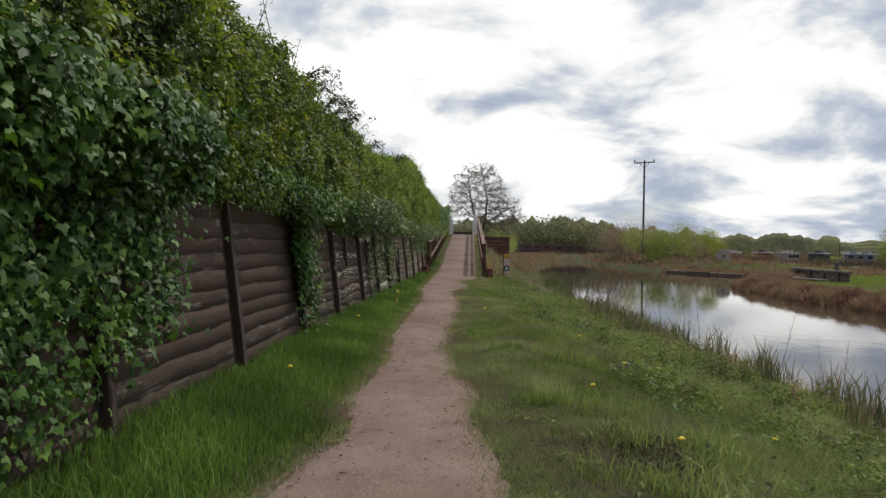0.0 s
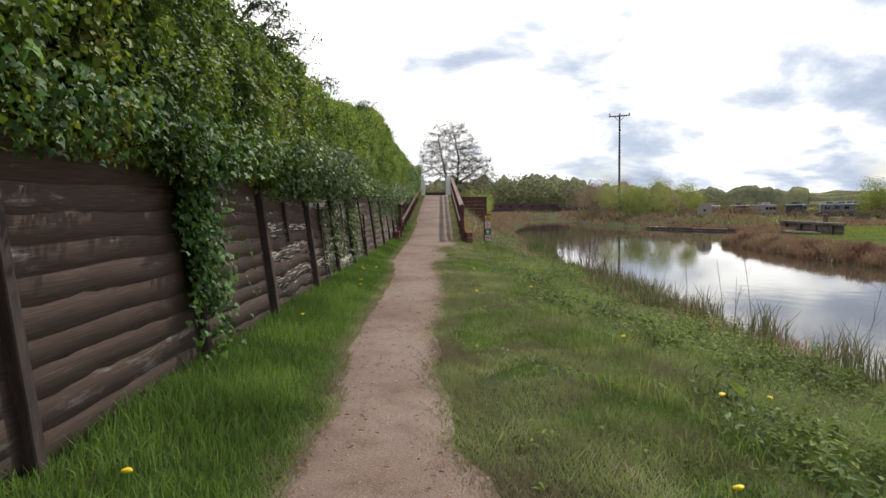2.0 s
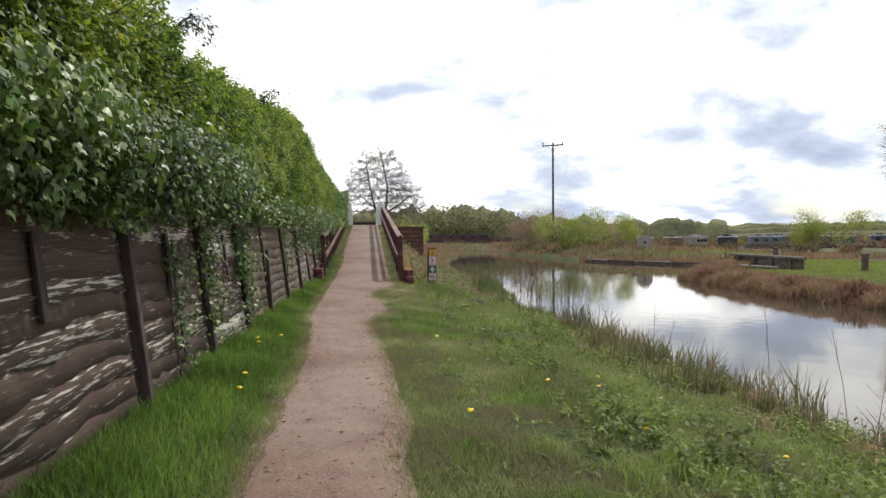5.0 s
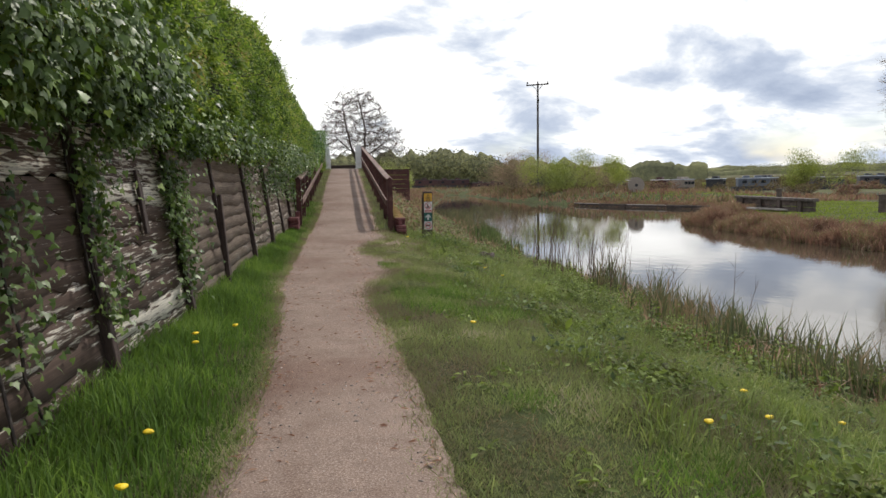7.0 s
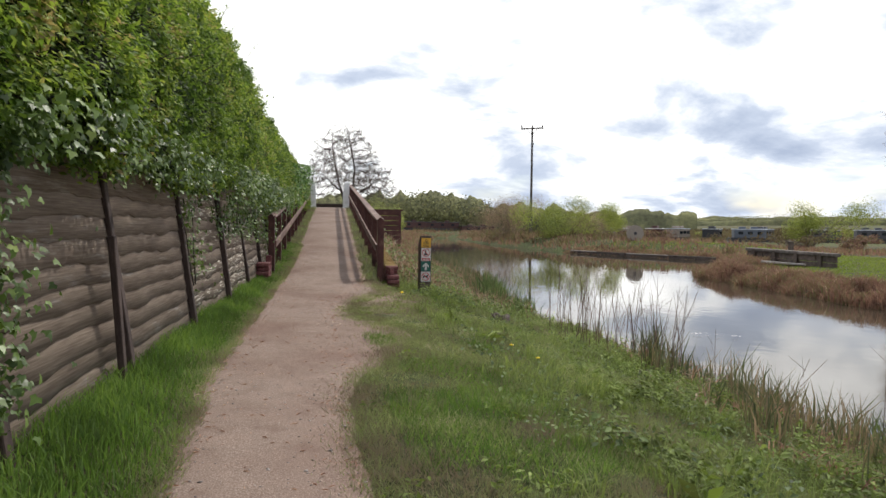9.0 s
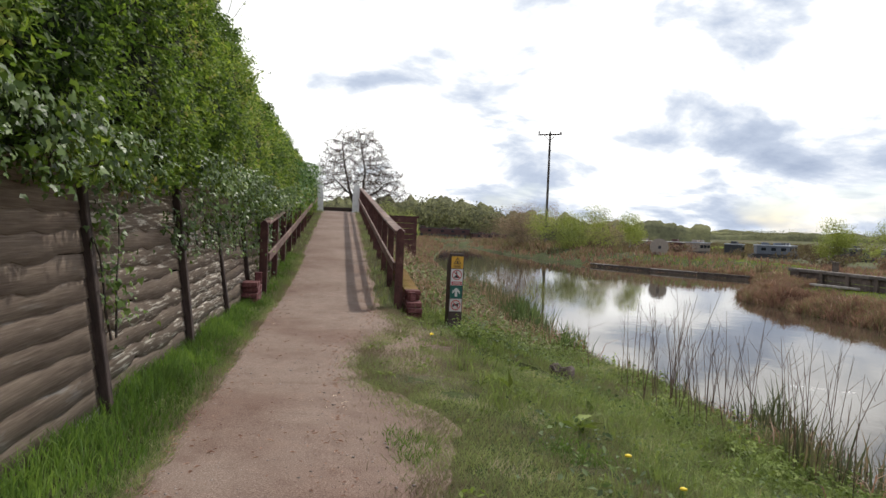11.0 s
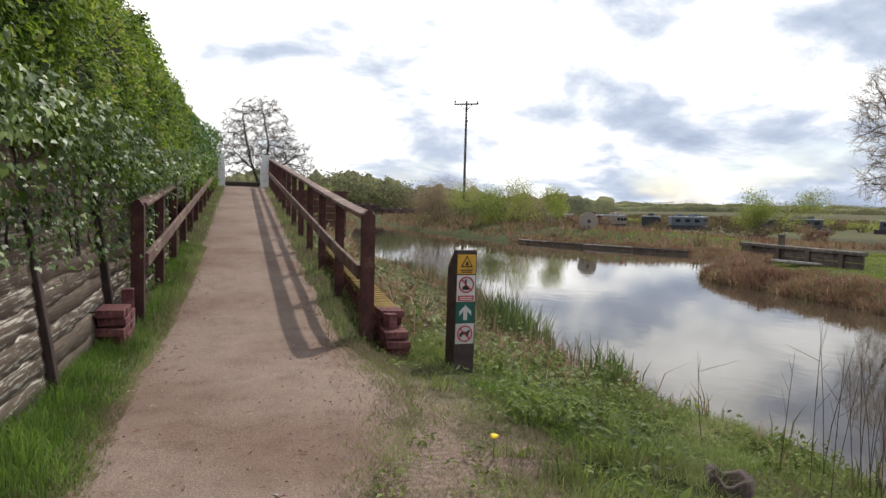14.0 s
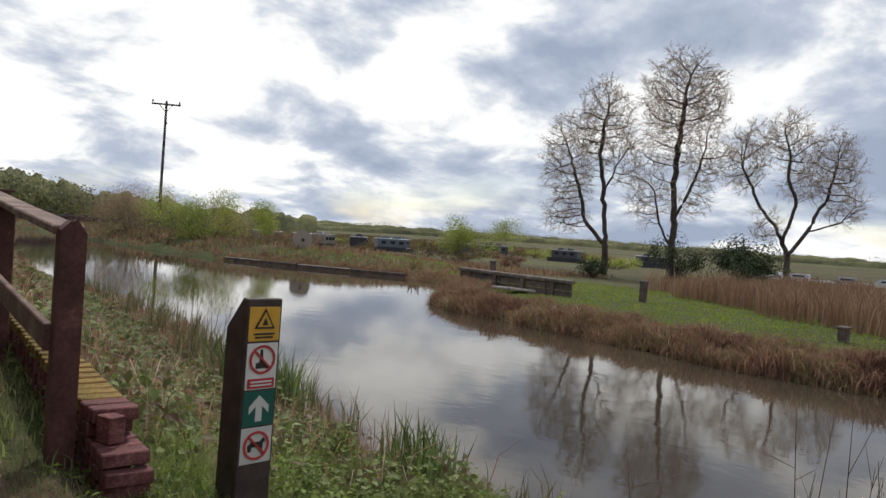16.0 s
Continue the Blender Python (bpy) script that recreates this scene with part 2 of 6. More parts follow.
M_GROUND = ground_material()
M_PATH = path_material()
M_WATER = water_material()
M_BOARD = board_material("stained_board", False)
M_FLAKED = board_material("flaking_board", True)
M_HALF = board_material("chipped_board", True, 0.0, 0.08)
M_GREYED = board_material("greyed_board", False, 0.4)
# weathered board with chips; the sun on these panels is coloured in as tan
M_LIT_WORN = board_material("sunlit_worn_board", True, 0.45, 0.1)
M_POST = rough_material("dark_stained_post", [(0.3, (0.028, 0.018, 0.015)), (0.7, (0.075, 0.05, 0.042))], 7, 70, 0.8, 0.5, 0.006, (4, 4, 0.6))
M_RAIL = rough_material("oxblood_rail", [(0.3, (0.05, 0.019, 0.017)), (0.6, (0.1, 0.04, 0.034)), (0.8, (0.17, 0.09, 0.07))], 6, 60, 0.7, 0.4, 0.005)
M_CAP = rough_material("worn_cap_rail", [(0.3, (0.08, 0.04, 0.034)), (0.55, (0.17, 0.1, 0.08)), (0.8, (0.34, 0.26, 0.2))], 5, 60, 0.75, 0.4, 0.005)
M_WHITE = rough_material("weathered_white_paint", [(0.25, (0.5, 0.5, 0.49)), (0.5, (0.78, 0.78, 0.77))], 5, 50, 0.55, 0.2, 0.004)
M_BRICK = rough_material("purple_brick", [(0.3, (0.075, 0.026, 0.03)), (0.55, (0.16, 0.056, 0.055)), (0.8, (0.28, 0.14, 0.125))], 9, 70, 0.85, 0.6, 0.008)
M_MOSS = rough_material("mossy_brick", [(0.3, (0.09, 0.06, 0.02)), (0.5, (0.22, 0.15, 0.035)), (0.75, (0.3, 0.16, 0.09))], 12, 80, 0.95, 0.8, 0.015)
M_MORTAR = rough_material("old_mortar", [(0.3, (0.12, 0.1, 0.09)), (0.7, (0.25, 0.22, 0.2))], 12, 90, 0.95, 0.5, 0.006)
M_HEDGE = leaf_material("hedge_leaf", [(0.0, (0.02, 0.034, 0.01)), (0.3, (0.065, 0.105, 0.02)), (0.6, (0.14, 0.2, 0.035)), (0.85, (0.27, 0.32, 0.055)), (1.0, (0.24, 0.18, 0.07))], 0.52, 0.28, 0.38, 1.3, 1.7)
M_FRESH = leaf_material("fresh_hedge_leaf", [(0.0, (0.024, 0.04, 0.012)), (0.3, (0.072, 0.12, 0.024)), (0.6, (0.16, 0.232, 0.045)), (0.85, (0.3, 0.37, 0.075)), (1.0, (0.32, 0.26, 0.11))], 0.6, 0.2, 0.42, 1.6, 1.9)
M_IVY = leaf_material("ivy_leaf", [(0.0, (0.018, 0.04, 0.01)), (0.4, (0.045, 0.1, 0.018)), (0.75, (0.1, 0.19, 0.028)), (1.0, (0.19, 0.29, 0.045))], 0.5, 0.2, 0.22, 1.6)
M_IVYDARK = leaf_material("dark_ivy_leaf", [(0.0, (0.03, 0.048, 0.014)), (0.45, (0.078, 0.125, 0.028)), (0.8, (0.145, 0.215, 0.046)), (1.0, (0.26, 0.32, 0.09))], 0.42, 0.25, 0.24, 1.6, 1.7)
# near-black: the shade inside the hedge is put into this colour
M_HEDGE_SHADE = rough_material("hedge_shade_core", [(0.35, (0.008, 0.01, 0.005)), (0.6, (0.025, 0.03, 0.012)), (0.8, (0.05, 0.055, 0.02))], 14, 60, 1.0, 0.8, 0.05)
M_GRASS = leaf_material("grass_blade", [(0.0, (0.2, 0.15, 0.112)), (0.24, (0.19, 0.168, 0.1)), (0.5, (0.198, 0.208, 0.096)), (0.75, (0.24, 0.285, 0.11)), (0.92, (0.32, 0.358, 0.14)), (1.0, (0.42, 0.355, 0.25))], 0.7, 0.15, 0.35, 1.1, 2.2)
M_TUSSOCK = leaf_material("tussock_blade", [(0.0, (0.1, 0.1, 0.045)), (0.35, (0.165, 0.205, 0.062)), (0.7, (0.245, 0.31, 0.085)), (0.88, (0.36, 0.39, 0.14)), (1.0, (0.46, 0.38, 0.24))], 0.65, 0.2, 0.3, 1.1)
M_THATCH = leaf_material("dry_grass_blade", [(0.0, (0.11, 0.075, 0.045)), (0.5, (0.2, 0.15, 0.08)), (1.0, (0.36, 0.28, 0.17))], 0.8, 0.15, 0.2, 0.8)
M_LUSH = leaf_material("lush_grass_blade", [(0.0, (0.06, 0.092, 0.022)), (0.5, (0.108, 0.182, 0.04)), (1.0, (0.225, 0.32, 0.075))], 0.65, 0.2, 0.35, 1.2, 2.0)
M_BRAMBLE = leaf_material("bramble_leaf", [(0.0, (0.08, 0.05, 0.03)), (0.25, (0.14, 0.09, 0.05)), (0.5, (0.11, 0.14, 0.04)), (0.8, (0.19, 0.23, 0.07)), (1.0, (0.32, 0.33, 0.15))], 0.65, 0.25, 0.25, 0.8, 1.8)
M_FARGRASS = leaf_material("far_grass_blade", [(0.0, (0.12, 0.15, 0.03)), (0.5, (0.2, 0.26, 0.045)), (1.0, (0.3, 0.34, 0.08))], 0.8, 0.1, 0.3, 0.4)
M_HERB = leaf_material("bank_herb_leaf", [(0.0, (0.035, 0.05, 0.024)), (0.35, (0.085, 0.115, 0.045)), (0.65, (0.135, 0.185, 0.062)), (0.9, (0.2, 0.26, 0.09)), (1.0, (0.3, 0.33, 0.16))], 0.65, 0.2, 0.25, 0.9)
M_NETTLE = leaf_material("nettle_leaf", [(0.0, (0.07, 0.075, 0.025)), (0.4, (0.12, 0.155, 0.04)), (0.75, (0.2, 0.26, 0.06)), (1.0, (0.32, 0.37, 0.12))], 0.65, 0.15, 0.3, 1.2, 1.6)
M_REED = leaf_material("reed_blade", [(0.0, (0.05, 0.06, 0.032)), (0.4, (0.095, 0.11, 0.05)), (0.65, (0.16, 0.135, 0.075)), (1.0, (0.34, 0.235, 0.16))], 0.55, 0.25, 0.35, 0.6)
M_DEAD = leaf_material("dead_reed", [(0.0, (0.15, 0.07, 0.05)), (0.45, (0.29, 0.165, 0.115)), (0.8, (0.42, 0.29, 0.205)), (1.0, (0.66, 0.55, 0.44))], 0.7, 0.2, 0.35, 0.8)
M_DEADMAT = leaf_material("dead_mat", [(0.0, (0.035, 0.025, 0.02)), (0.6, (0.08, 0.055, 0.045)), (1.0, (0.16, 0.11, 0.08))], 0.85, 0.1, 0.15, 0.9)
M_TAN = leaf_material("tan_reed_bed", [(0.0, (0.13, 0.075, 0.05)), (0.6, (0.26, 0.165, 0.105)), (1.0, (0.38, 0.27, 0.17))], 0.7, 0.2, 0.15, 0.4)
M_FAR_EDGE = leaf_material("far_bank_growth", [(0.0, (0.085, 0.048, 0.036)), (0.3, (0.19, 0.11, 0.08)), (0.55, (0.29, 0.18, 0.13)), (0.75, (0.16, 0.165, 0.065)), (1.0, (0.42, 0.31, 0.22))], 0.75, 0.15, 0.35, 0.9)
M_TWIGBARK = rough_material("grey_brown_twig", [(0.3, (0.1, 0.075, 0.06)), (0.7, (0.2, 0.15, 0.12))], 2, 12, 0.9, 0.2, 0.01)
M_BUDTWIG = rough_material("pale_budding_twig", [(0.3, (0.26, 0.2, 0.15)), (0.7, (0.46, 0.37, 0.28))], 2, 12, 0.9, 0.2, 0.01)
M_SCRUB = leaf_material("field_scrub_blade", [(0.0, (0.08, 0.06, 0.035)), (0.35, (0.14, 0.1, 0.06)), (0.6, (0.18, 0.14, 0.075)), (0.8, (0.13, 0.14, 0.05)), (1.0, (0.24, 0.2, 0.1))], 0.85, 0.1, 0.2, 0.12)
M_STALK = rough_material("red_brown_stalk", [(0.3, (0.07, 0.042, 0.032)), (0.7, (0.16, 0.1, 0.075))], 6, 40, 0.9, 0.2, 0.004)
M_BARK = rough_material("tree_bark", [(0.3, (0.035, 0.026, 0.022)), (0.7, (0.1, 0.08, 0.07))], 5, 40, 0.95, 0.6, 0.02, (3, 3, 0.6))
M_TWIG = leaf_material("budding_twig", [(0.0, (0.18, 0.13, 0.09)), (0.6, (0.33, 0.245, 0.165)), (1.0, (0.46, 0.35, 0.22))], 0.8, 0.2, 0.35, 0.3)
M_WILLOW = leaf_material("spring_bush_leaf", [(0.0, (0.15, 0.17, 0.045)), (0.5, (0.28, 0.32, 0.075)), (1.0, (0.42, 0.44, 0.13))], 0.6, 0.3, 0.35, 0.4)
M_DARKLEAF = leaf_material("dark_bush_leaf", [(0.0, (0.02, 0.03, 0.012)), (0.6, (0.05, 0.07, 0.025)), (1.0, (0.09, 0.11, 0.04))], 0.6, 0.3, 0.15, 0.4)
# leaf and mass colours of the far woods lightened to stand for haze
M_WOODS = leaf_material("haze_pale_wood_leaf", [(0.0, (0.1, 0.1, 0.065)), (0.4, (0.17, 0.17, 0.095)), (0.75, (0.27, 0.27, 0.12)), (1.0, (0.26, 0.21, 0.15))], 0.9, 0.1, 0.1, 0.04)
M_WOODMASS = rough_material("haze_pale_wood_mass", [(0.3, (0.085, 0.085, 0.055)), (0.5, (0.15, 0.15, 0.085)), (0.7, (0.23, 0.225, 0.11))], 0.12, 0.9, 1.0, 0.8, 0.8, (1, 1, 1), 0.0)
M_GRIT = leaf_material("path_grit", [(0.0, (0.13, 0.105, 0.095)), (0.5, (0.26, 0.22, 0.2)), (1.0, (0.5, 0.45, 0.41))], 0.9, 0.2, 0.0, 1.0)
M_SIGNPOST = rough_material("brown_recycled_post", [(0.3, (0.04, 0.026, 0.024)), (0.7, (0.085, 0.058, 0.052))], 8, 90, 0.65, 0.2, 0.003)
M_YELLOW = plain("sign_yellow", (0.52, 0.28, 0.03), 0.45)
M_SIGNWHITE = plain("sign_white", (0.62, 0.59, 0.57), 0.45, 0, 0.06)
M_GREEN = plain("sign_green", (0.015, 0.11, 0.085), 0.45)
M_RED = plain("sign_red", (0.45, 0.035, 0.04), 0.45)
M_BLACK = plain("sign_black", (0.02, 0.018, 0.018), 0.5)
M_PETAL = plain("dandelion_yellow", (0.85, 0.6, 0.01), 0.6)
M_STEM = plain("stem_green", (0.12, 0.2, 0.05), 0.6)
M_POLE = rough_material("creosoted_pole", [(0.3, (0.05, 0.042, 0.038)), (0.7, (0.11, 0.095, 0.085))], 3, 30, 0.85, 0.3, 0.01)
M_TIMBER = rough_material("grey_lock_timber", [(0.3, (0.07, 0.055, 0.048)), (0.7, (0.2, 0.17, 0.15))], 4, 30, 0.85, 0.5, 0.01)
M_PILING = rough_material("wet_dark_piling", [(0.3, (0.055, 0.04, 0.035)), (0.7, (0.15, 0.115, 0.095))], 3, 25, 0.8, 0.5, 0.02)
M_STONE = rough_material("pale_coping", [(0.3, (0.2, 0.17, 0.15)), (0.7, (0.42, 0.38, 0.35))], 3, 30, 0.85, 0.5, 0.01)
M_HULL = plain("boat_dark_hull", (0.03, 0.03, 0.036), 0.5)
M_CABIN = plain("boat_cabin_grey", (0.075, 0.075, 0.085), 0.5)
M_ROOF = plain("boat_pale_roof", (0.42, 0.44, 0.48), 0.45)
M_BLUE = plain("boat_cabin_blue", (0.105, 0.12, 0.15), 0.5)
M_RUST = plain("boat_maroon", (0.07, 0.028, 0.026), 0.6)
M_GLASS = plain("boat_window", (0.02, 0.025, 0.03), 0.08)
M_BUOY = plain("faded_disc", (0.3, 0.25, 0.21), 0.7)
M_INSUL = plain("brown_insulator", (0.05, 0.035, 0.03), 0.3)

# ---- mesh helpers ----
rng = np.random.default_rng(7)


def raw(name, verts, faces, mat, smooth=False):
    """A mesh from arrays: verts (n, 3), faces (m, k)."""
    verts, faces = np.asarray(verts, np.float32), np.asarray(faces, np.int32)
    me = bpy.data.meshes.new(name)
    me.vertices.add(len(verts))
    me.vertices.foreach_set("co", verts.ravel())
    m, k = faces.shape
    me.loops.add(m * k)
    me.loops.foreach_set("vertex_index", faces.ravel())
    me.polygons.add(m)
    me.polygons.foreach_set("loop_start", np.arange(0, m * k, k, dtype=np.int32))
    if smooth:
        me.polygons.foreach_set("use_smooth", np.ones(m, bool))
    me.materials.append(mat)
    me.update(calc_edges=True)
    return me


def thing(name, label, category, group="", kind="", at=(0, 0, 0)):
    ob = tagged(new(name), label, category, group, kind)
    ob.location = at
    return ob


def part(name, bm, material, parent, label="", smooth=False):
    me = bpy.data.meshes.new(name)
    bm.to_mesh(me)
    bm.free()
    if smooth:
        for p in me.polygons:
            p.use_smooth = True
    me.materials.append(material)
    return part_mesh(name, me, parent, label)


def part_mesh(name, me, parent, label="", kind=""):
    ob = new(name, me)
    ob.parent = parent
    return tagged(ob, label, "", "", kind)


def box(size, at=(0, 0, 0), turn=None, bevel=0.006, bm=None):
    bm = bm or bmesh.new()
    made = bmesh.ops.create_cube(bm, size=1.0)["verts"]
    m = Matrix.Translation(at) @ (turn or Matrix()) @ Matrix.Diagonal((*size, 1))
    bmesh.ops.transform(bm, matrix=m, verts=made)
    if bevel:
        edges = list({e for v in made for e in v.link_edges})
        bmesh.ops.bevel(bm, geom=edges, offset=bevel, segments=1, affect="EDGES")
    return bm


def beam(a, b, w, h, bevel=0.006):
    """A bar from a to b, w wide and h high."""
    a, b = Vector(a), Vector(b)
    d = b - a
    turn = d.to_track_quat("Y", "Z").to_matrix().to_4x4()
    return box((w, d.length, h), (a + b) / 2, turn, bevel)


def prism(outline, depth, m=Matrix()):
    """An outline in the xz plane, pushed depth metres along y."""
    bm = bmesh.new()
    f = bm.faces.new([bm.verts.new((x, 0, z)) for x, z in outline])
    made = bmesh.ops.extrude_face_region(bm, geom=[f])["geom"]
    bmesh.ops.translate(bm, vec=(0, depth, 0), verts=[v for v in made if isinstance(v, bmesh.types.BMVert)])
    bmesh.ops.recalc_face_normals(bm, faces=bm.faces)
    bmesh.ops.transform(bm, matrix=m, verts=bm.verts)
    return bm


def ring_outline(r, n=24):
    return [(r * math.cos(2 * math.pi * i / n), r * math.sin(2 * math.pi * i / n)) for i in range(n)]


def ring(r, w, depth, m):
    bm = bmesh.new()
    o, i = ring_outline(r), ring_outline(r - w)
    vs = [[bm.verts.new((x, y, z)) for x, z in c] for c, y in ((o, 0), (i, 0), (o, depth), (i, depth))]
    n = len(o)
    for k in range(n):
        j = (k + 1) % n
        for p, q in ((0, 1), (3, 2), (2, 0), (1, 3)):
            bm.faces.new((vs[p][k], vs[p][j], vs[q][j], vs[q][k]))
    bmesh.ops.recalc_face_normals(bm, faces=bm.faces)
    bmesh.ops.transform(bm, matrix=m, verts=bm.verts)
    return bm


def tubes(paths, sides=5):
    """Tapered tubes: paths is a list of (points, radii)."""
    V, F, base = [], [], 0
    ang = np.arange(sides) * 2 * np.pi / sides
    for pts, rad in paths:
        pts = np.asarray(pts, float)
        d = np.gradient(pts, axis=0)
        d /= np.linalg.norm(d, axis=1)[:, None] + 1e-9
        ref = np.where(np.abs(d[:, 2:3]) > 0.9, [[1.0, 0, 0]], [[0, 0, 1.0]])
        u = np.cross(d, ref)
        u /= np.linalg.norm(u, axis=1)[:, None] + 1e-9
        w = np.cross(d, u)
        r = np.asarray(rad)[:, None, None]
        c = pts[:, None, :] + r * (np.cos(ang)[None, :, None] * u[:, None, :] + np.sin(ang)[None, :, None] * w[:, None, :])
        V.append(c.reshape(-1, 3))
        k = len(pts)
        i, j = np.meshgrid(np.arange(k - 1), np.arange(sides), indexing="ij")
        a = base + i * sides + j
        b = base + i * sides + (j + 1) % sides
        F.append(np.stack([a, b, b + sides, a + sides], -1).reshape(-1, 4))
        base += k * sides
    return np.concatenate(V), np.concatenate(F)


def unit(v):
    return v / (np.linalg.norm(v, axis=-1, keepdims=True) + 1e-9)


def leaf_cloud(P, normal, size, kind="oval", width=0.55, droop=0.35):
    """Leaves at P that face along normal, their tips hanging or turned at random. oval: folded blades; ivy: lobed."""
    n = len(P)
    nrm = unit(np.asarray(normal) + rng.normal(0, 0.45, (n, 3)))
    tip = rng.normal(0, 1, (n, 3))
    tip[:, 2] -= droop * 3
    tip = unit(tip - (tip * nrm).sum(1, keepdims=True) * nrm)
    side = np.cross(nrm, tip)
    s = np.asarray(size).reshape(-1, 1)
    fold = nrm * s * 0.12
    if kind == "oval":
        V = np.stack([P, P + tip * s * 0.5 + side * s * width * 0.5 + fold, P + tip * s, P + tip * s * 0.5 - side * s * width * 0.5 + fold], 1)
        F = np.array([[0, 1, 2], [0, 2, 3]])
    else:
        V = np.stack([P + tip * s * 0.12, P - tip * s * 0.02 + side * s * 0.3, P + tip * s * 0.3 + side * s * 0.52 - fold, P + tip * s * 0.5 + side * s * 0.25,
                      P + tip * s - fold, P + tip * s * 0.5 - side * s * 0.25, P + tip * s * 0.3 - side * s * 0.52 - fold, P - tip * s * 0.02 - side * s * 0.3], 1)
        F = np.array([[0, 1, 2], [0, 2, 3], [0, 3, 4], [0, 4, 5], [0, 5, 6], [0, 6, 7]])
    k = V.shape[1]
    return V.reshape(-1, 3), (F[None] + (np.arange(n) * k)[:, None, None]).reshape(-1, 3)


def blades(P, height, width, lean=0.35, bend=0.4, away=None, short=False):
    """Upright blades of two tapering pieces; short ones are single slivers."""
    n = len(P)
    h, w = np.asarray(height).reshape(-1, 1), np.asarray(width).reshape(-1, 1)
    a = rng.uniform(0, 2 * np.pi, n)
    side = np.stack([np.cos(a), np.sin(a), np.zeros(n)], 1)
    b = rng.uniform(0, 2 * np.pi, n)
    out = np.stack([np.cos(b), np.sin(b), np.zeros(n)], 1) * rng.uniform(0.2, 1, (n, 1))
    if away is not None:
        out = out + away
    up = np.array([[0, 0, 1.0]])
    mid = P + up * h * 0.55 + out * h * lean * 0.4
    tip = P + up * h * (1 - 0.25 * bend) + out * h * (lean + bend * 0.5)
    if short:
        return np.stack([P - side * w / 2, P + side * w / 2, tip], 1).reshape(-1, 3), np.arange(n * 3).reshape(-1, 3)
    V = np.stack([P - side * w / 2, P + side * w / 2, mid + side * w * 0.4, mid - side * w * 0.4, tip], 1)
    F = np.array([[0, 1, 2], [0, 2, 3], [3, 2, 4]])
    return V.reshape(-1, 3), (F[None] + (np.arange(n) * 5)[:, None, None]).reshape(-1, 3)


def wobble(x, y, f=1.0, seed=0.0):
    """A cheap smooth wave field between about -1 and 1."""
    x, y = np.asarray(x) * f, np.asarray(y) * f
    return (np.sin(x * 1.7 + y * 0.9 + seed) + np.sin(x * -0.8 + y * 2.1 + seed * 1.7 + 1.3) + np.sin(x * 2.9 - y * 1.4 + seed * 0.6 + 4.0) * 0.6) / 2.6


# ---- the lie of the land ----
CANAL = np.array([(4.75, -60), (4.6, 9), (4.15, 14), (4.05, 17), (4.25, 21), (4.1, 24), (3.7, 27), (3.75, 29.5), (4.1, 32), (4.8, 36), (4.7, 47), (5.4, 58), (6.9, 70), (9.4, 84), (12.0, 100), (14.4, 116), (17.0, 117),
                  (16.2, 100), (15.3, 84), (15.6, 76), (17.0, 63), (19.0, 57.5), (22.2, 51.5), (21.4, 46.8), (14.5, 39.6), (13.9, 37.8), (13.4, 33), (12.9, 28.5), (13.2, 24), (13.4, 12), (13.7, -60)])


def canal_distance(x, y):
    """Metres to the water's edge: positive on land."""
    x, y = np.asarray(x, float), np.asarray(y, float)
    best = np.full(x.shape, 1e9)
    inside = np.zeros(x.shape, bool)
    for (ax, ay), (bx, by) in zip(CANAL, np.roll(CANAL, -1, 0)):
        ex, ey = bx - ax, by - ay
        t = np.clip(((x - ax) * ex + (y - ay) * ey) / (ex * ex + ey * ey), 0, 1)
        best = np.minimum(best, np.hypot(x - ax - t * ex, y - ay - t * ey))
        crosses = ((ay > y) != (by > y)) & (x < (bx - ax) * (y - ay) / (by - ay + 1e-12) + ax)
        inside ^= crosses
    return np.where(inside, -best, best)


def smoothstep(a, b, v):
    t = np.clip((np.asarray(v, float) - a) / (b - a), 0, 1)
    return t * t * (3 - 2 * t)


RAMP_TOP = 1.9


def ramp_height(y):
    """The towpath's height: level, then up to the bridge, and down beyond it."""
    y = np.asarray(y, float)
    up = np.interp(y, (23, 25.5, 28, 46.5, 47.6), (0, 0.06, 0.26, 1.82, RAMP_TOP))
    return np.where(y > 56, RAMP_TOP * (1 - smoothstep(56, 75, y)) - 0.3 * smoothstep(60, 80, y), up)


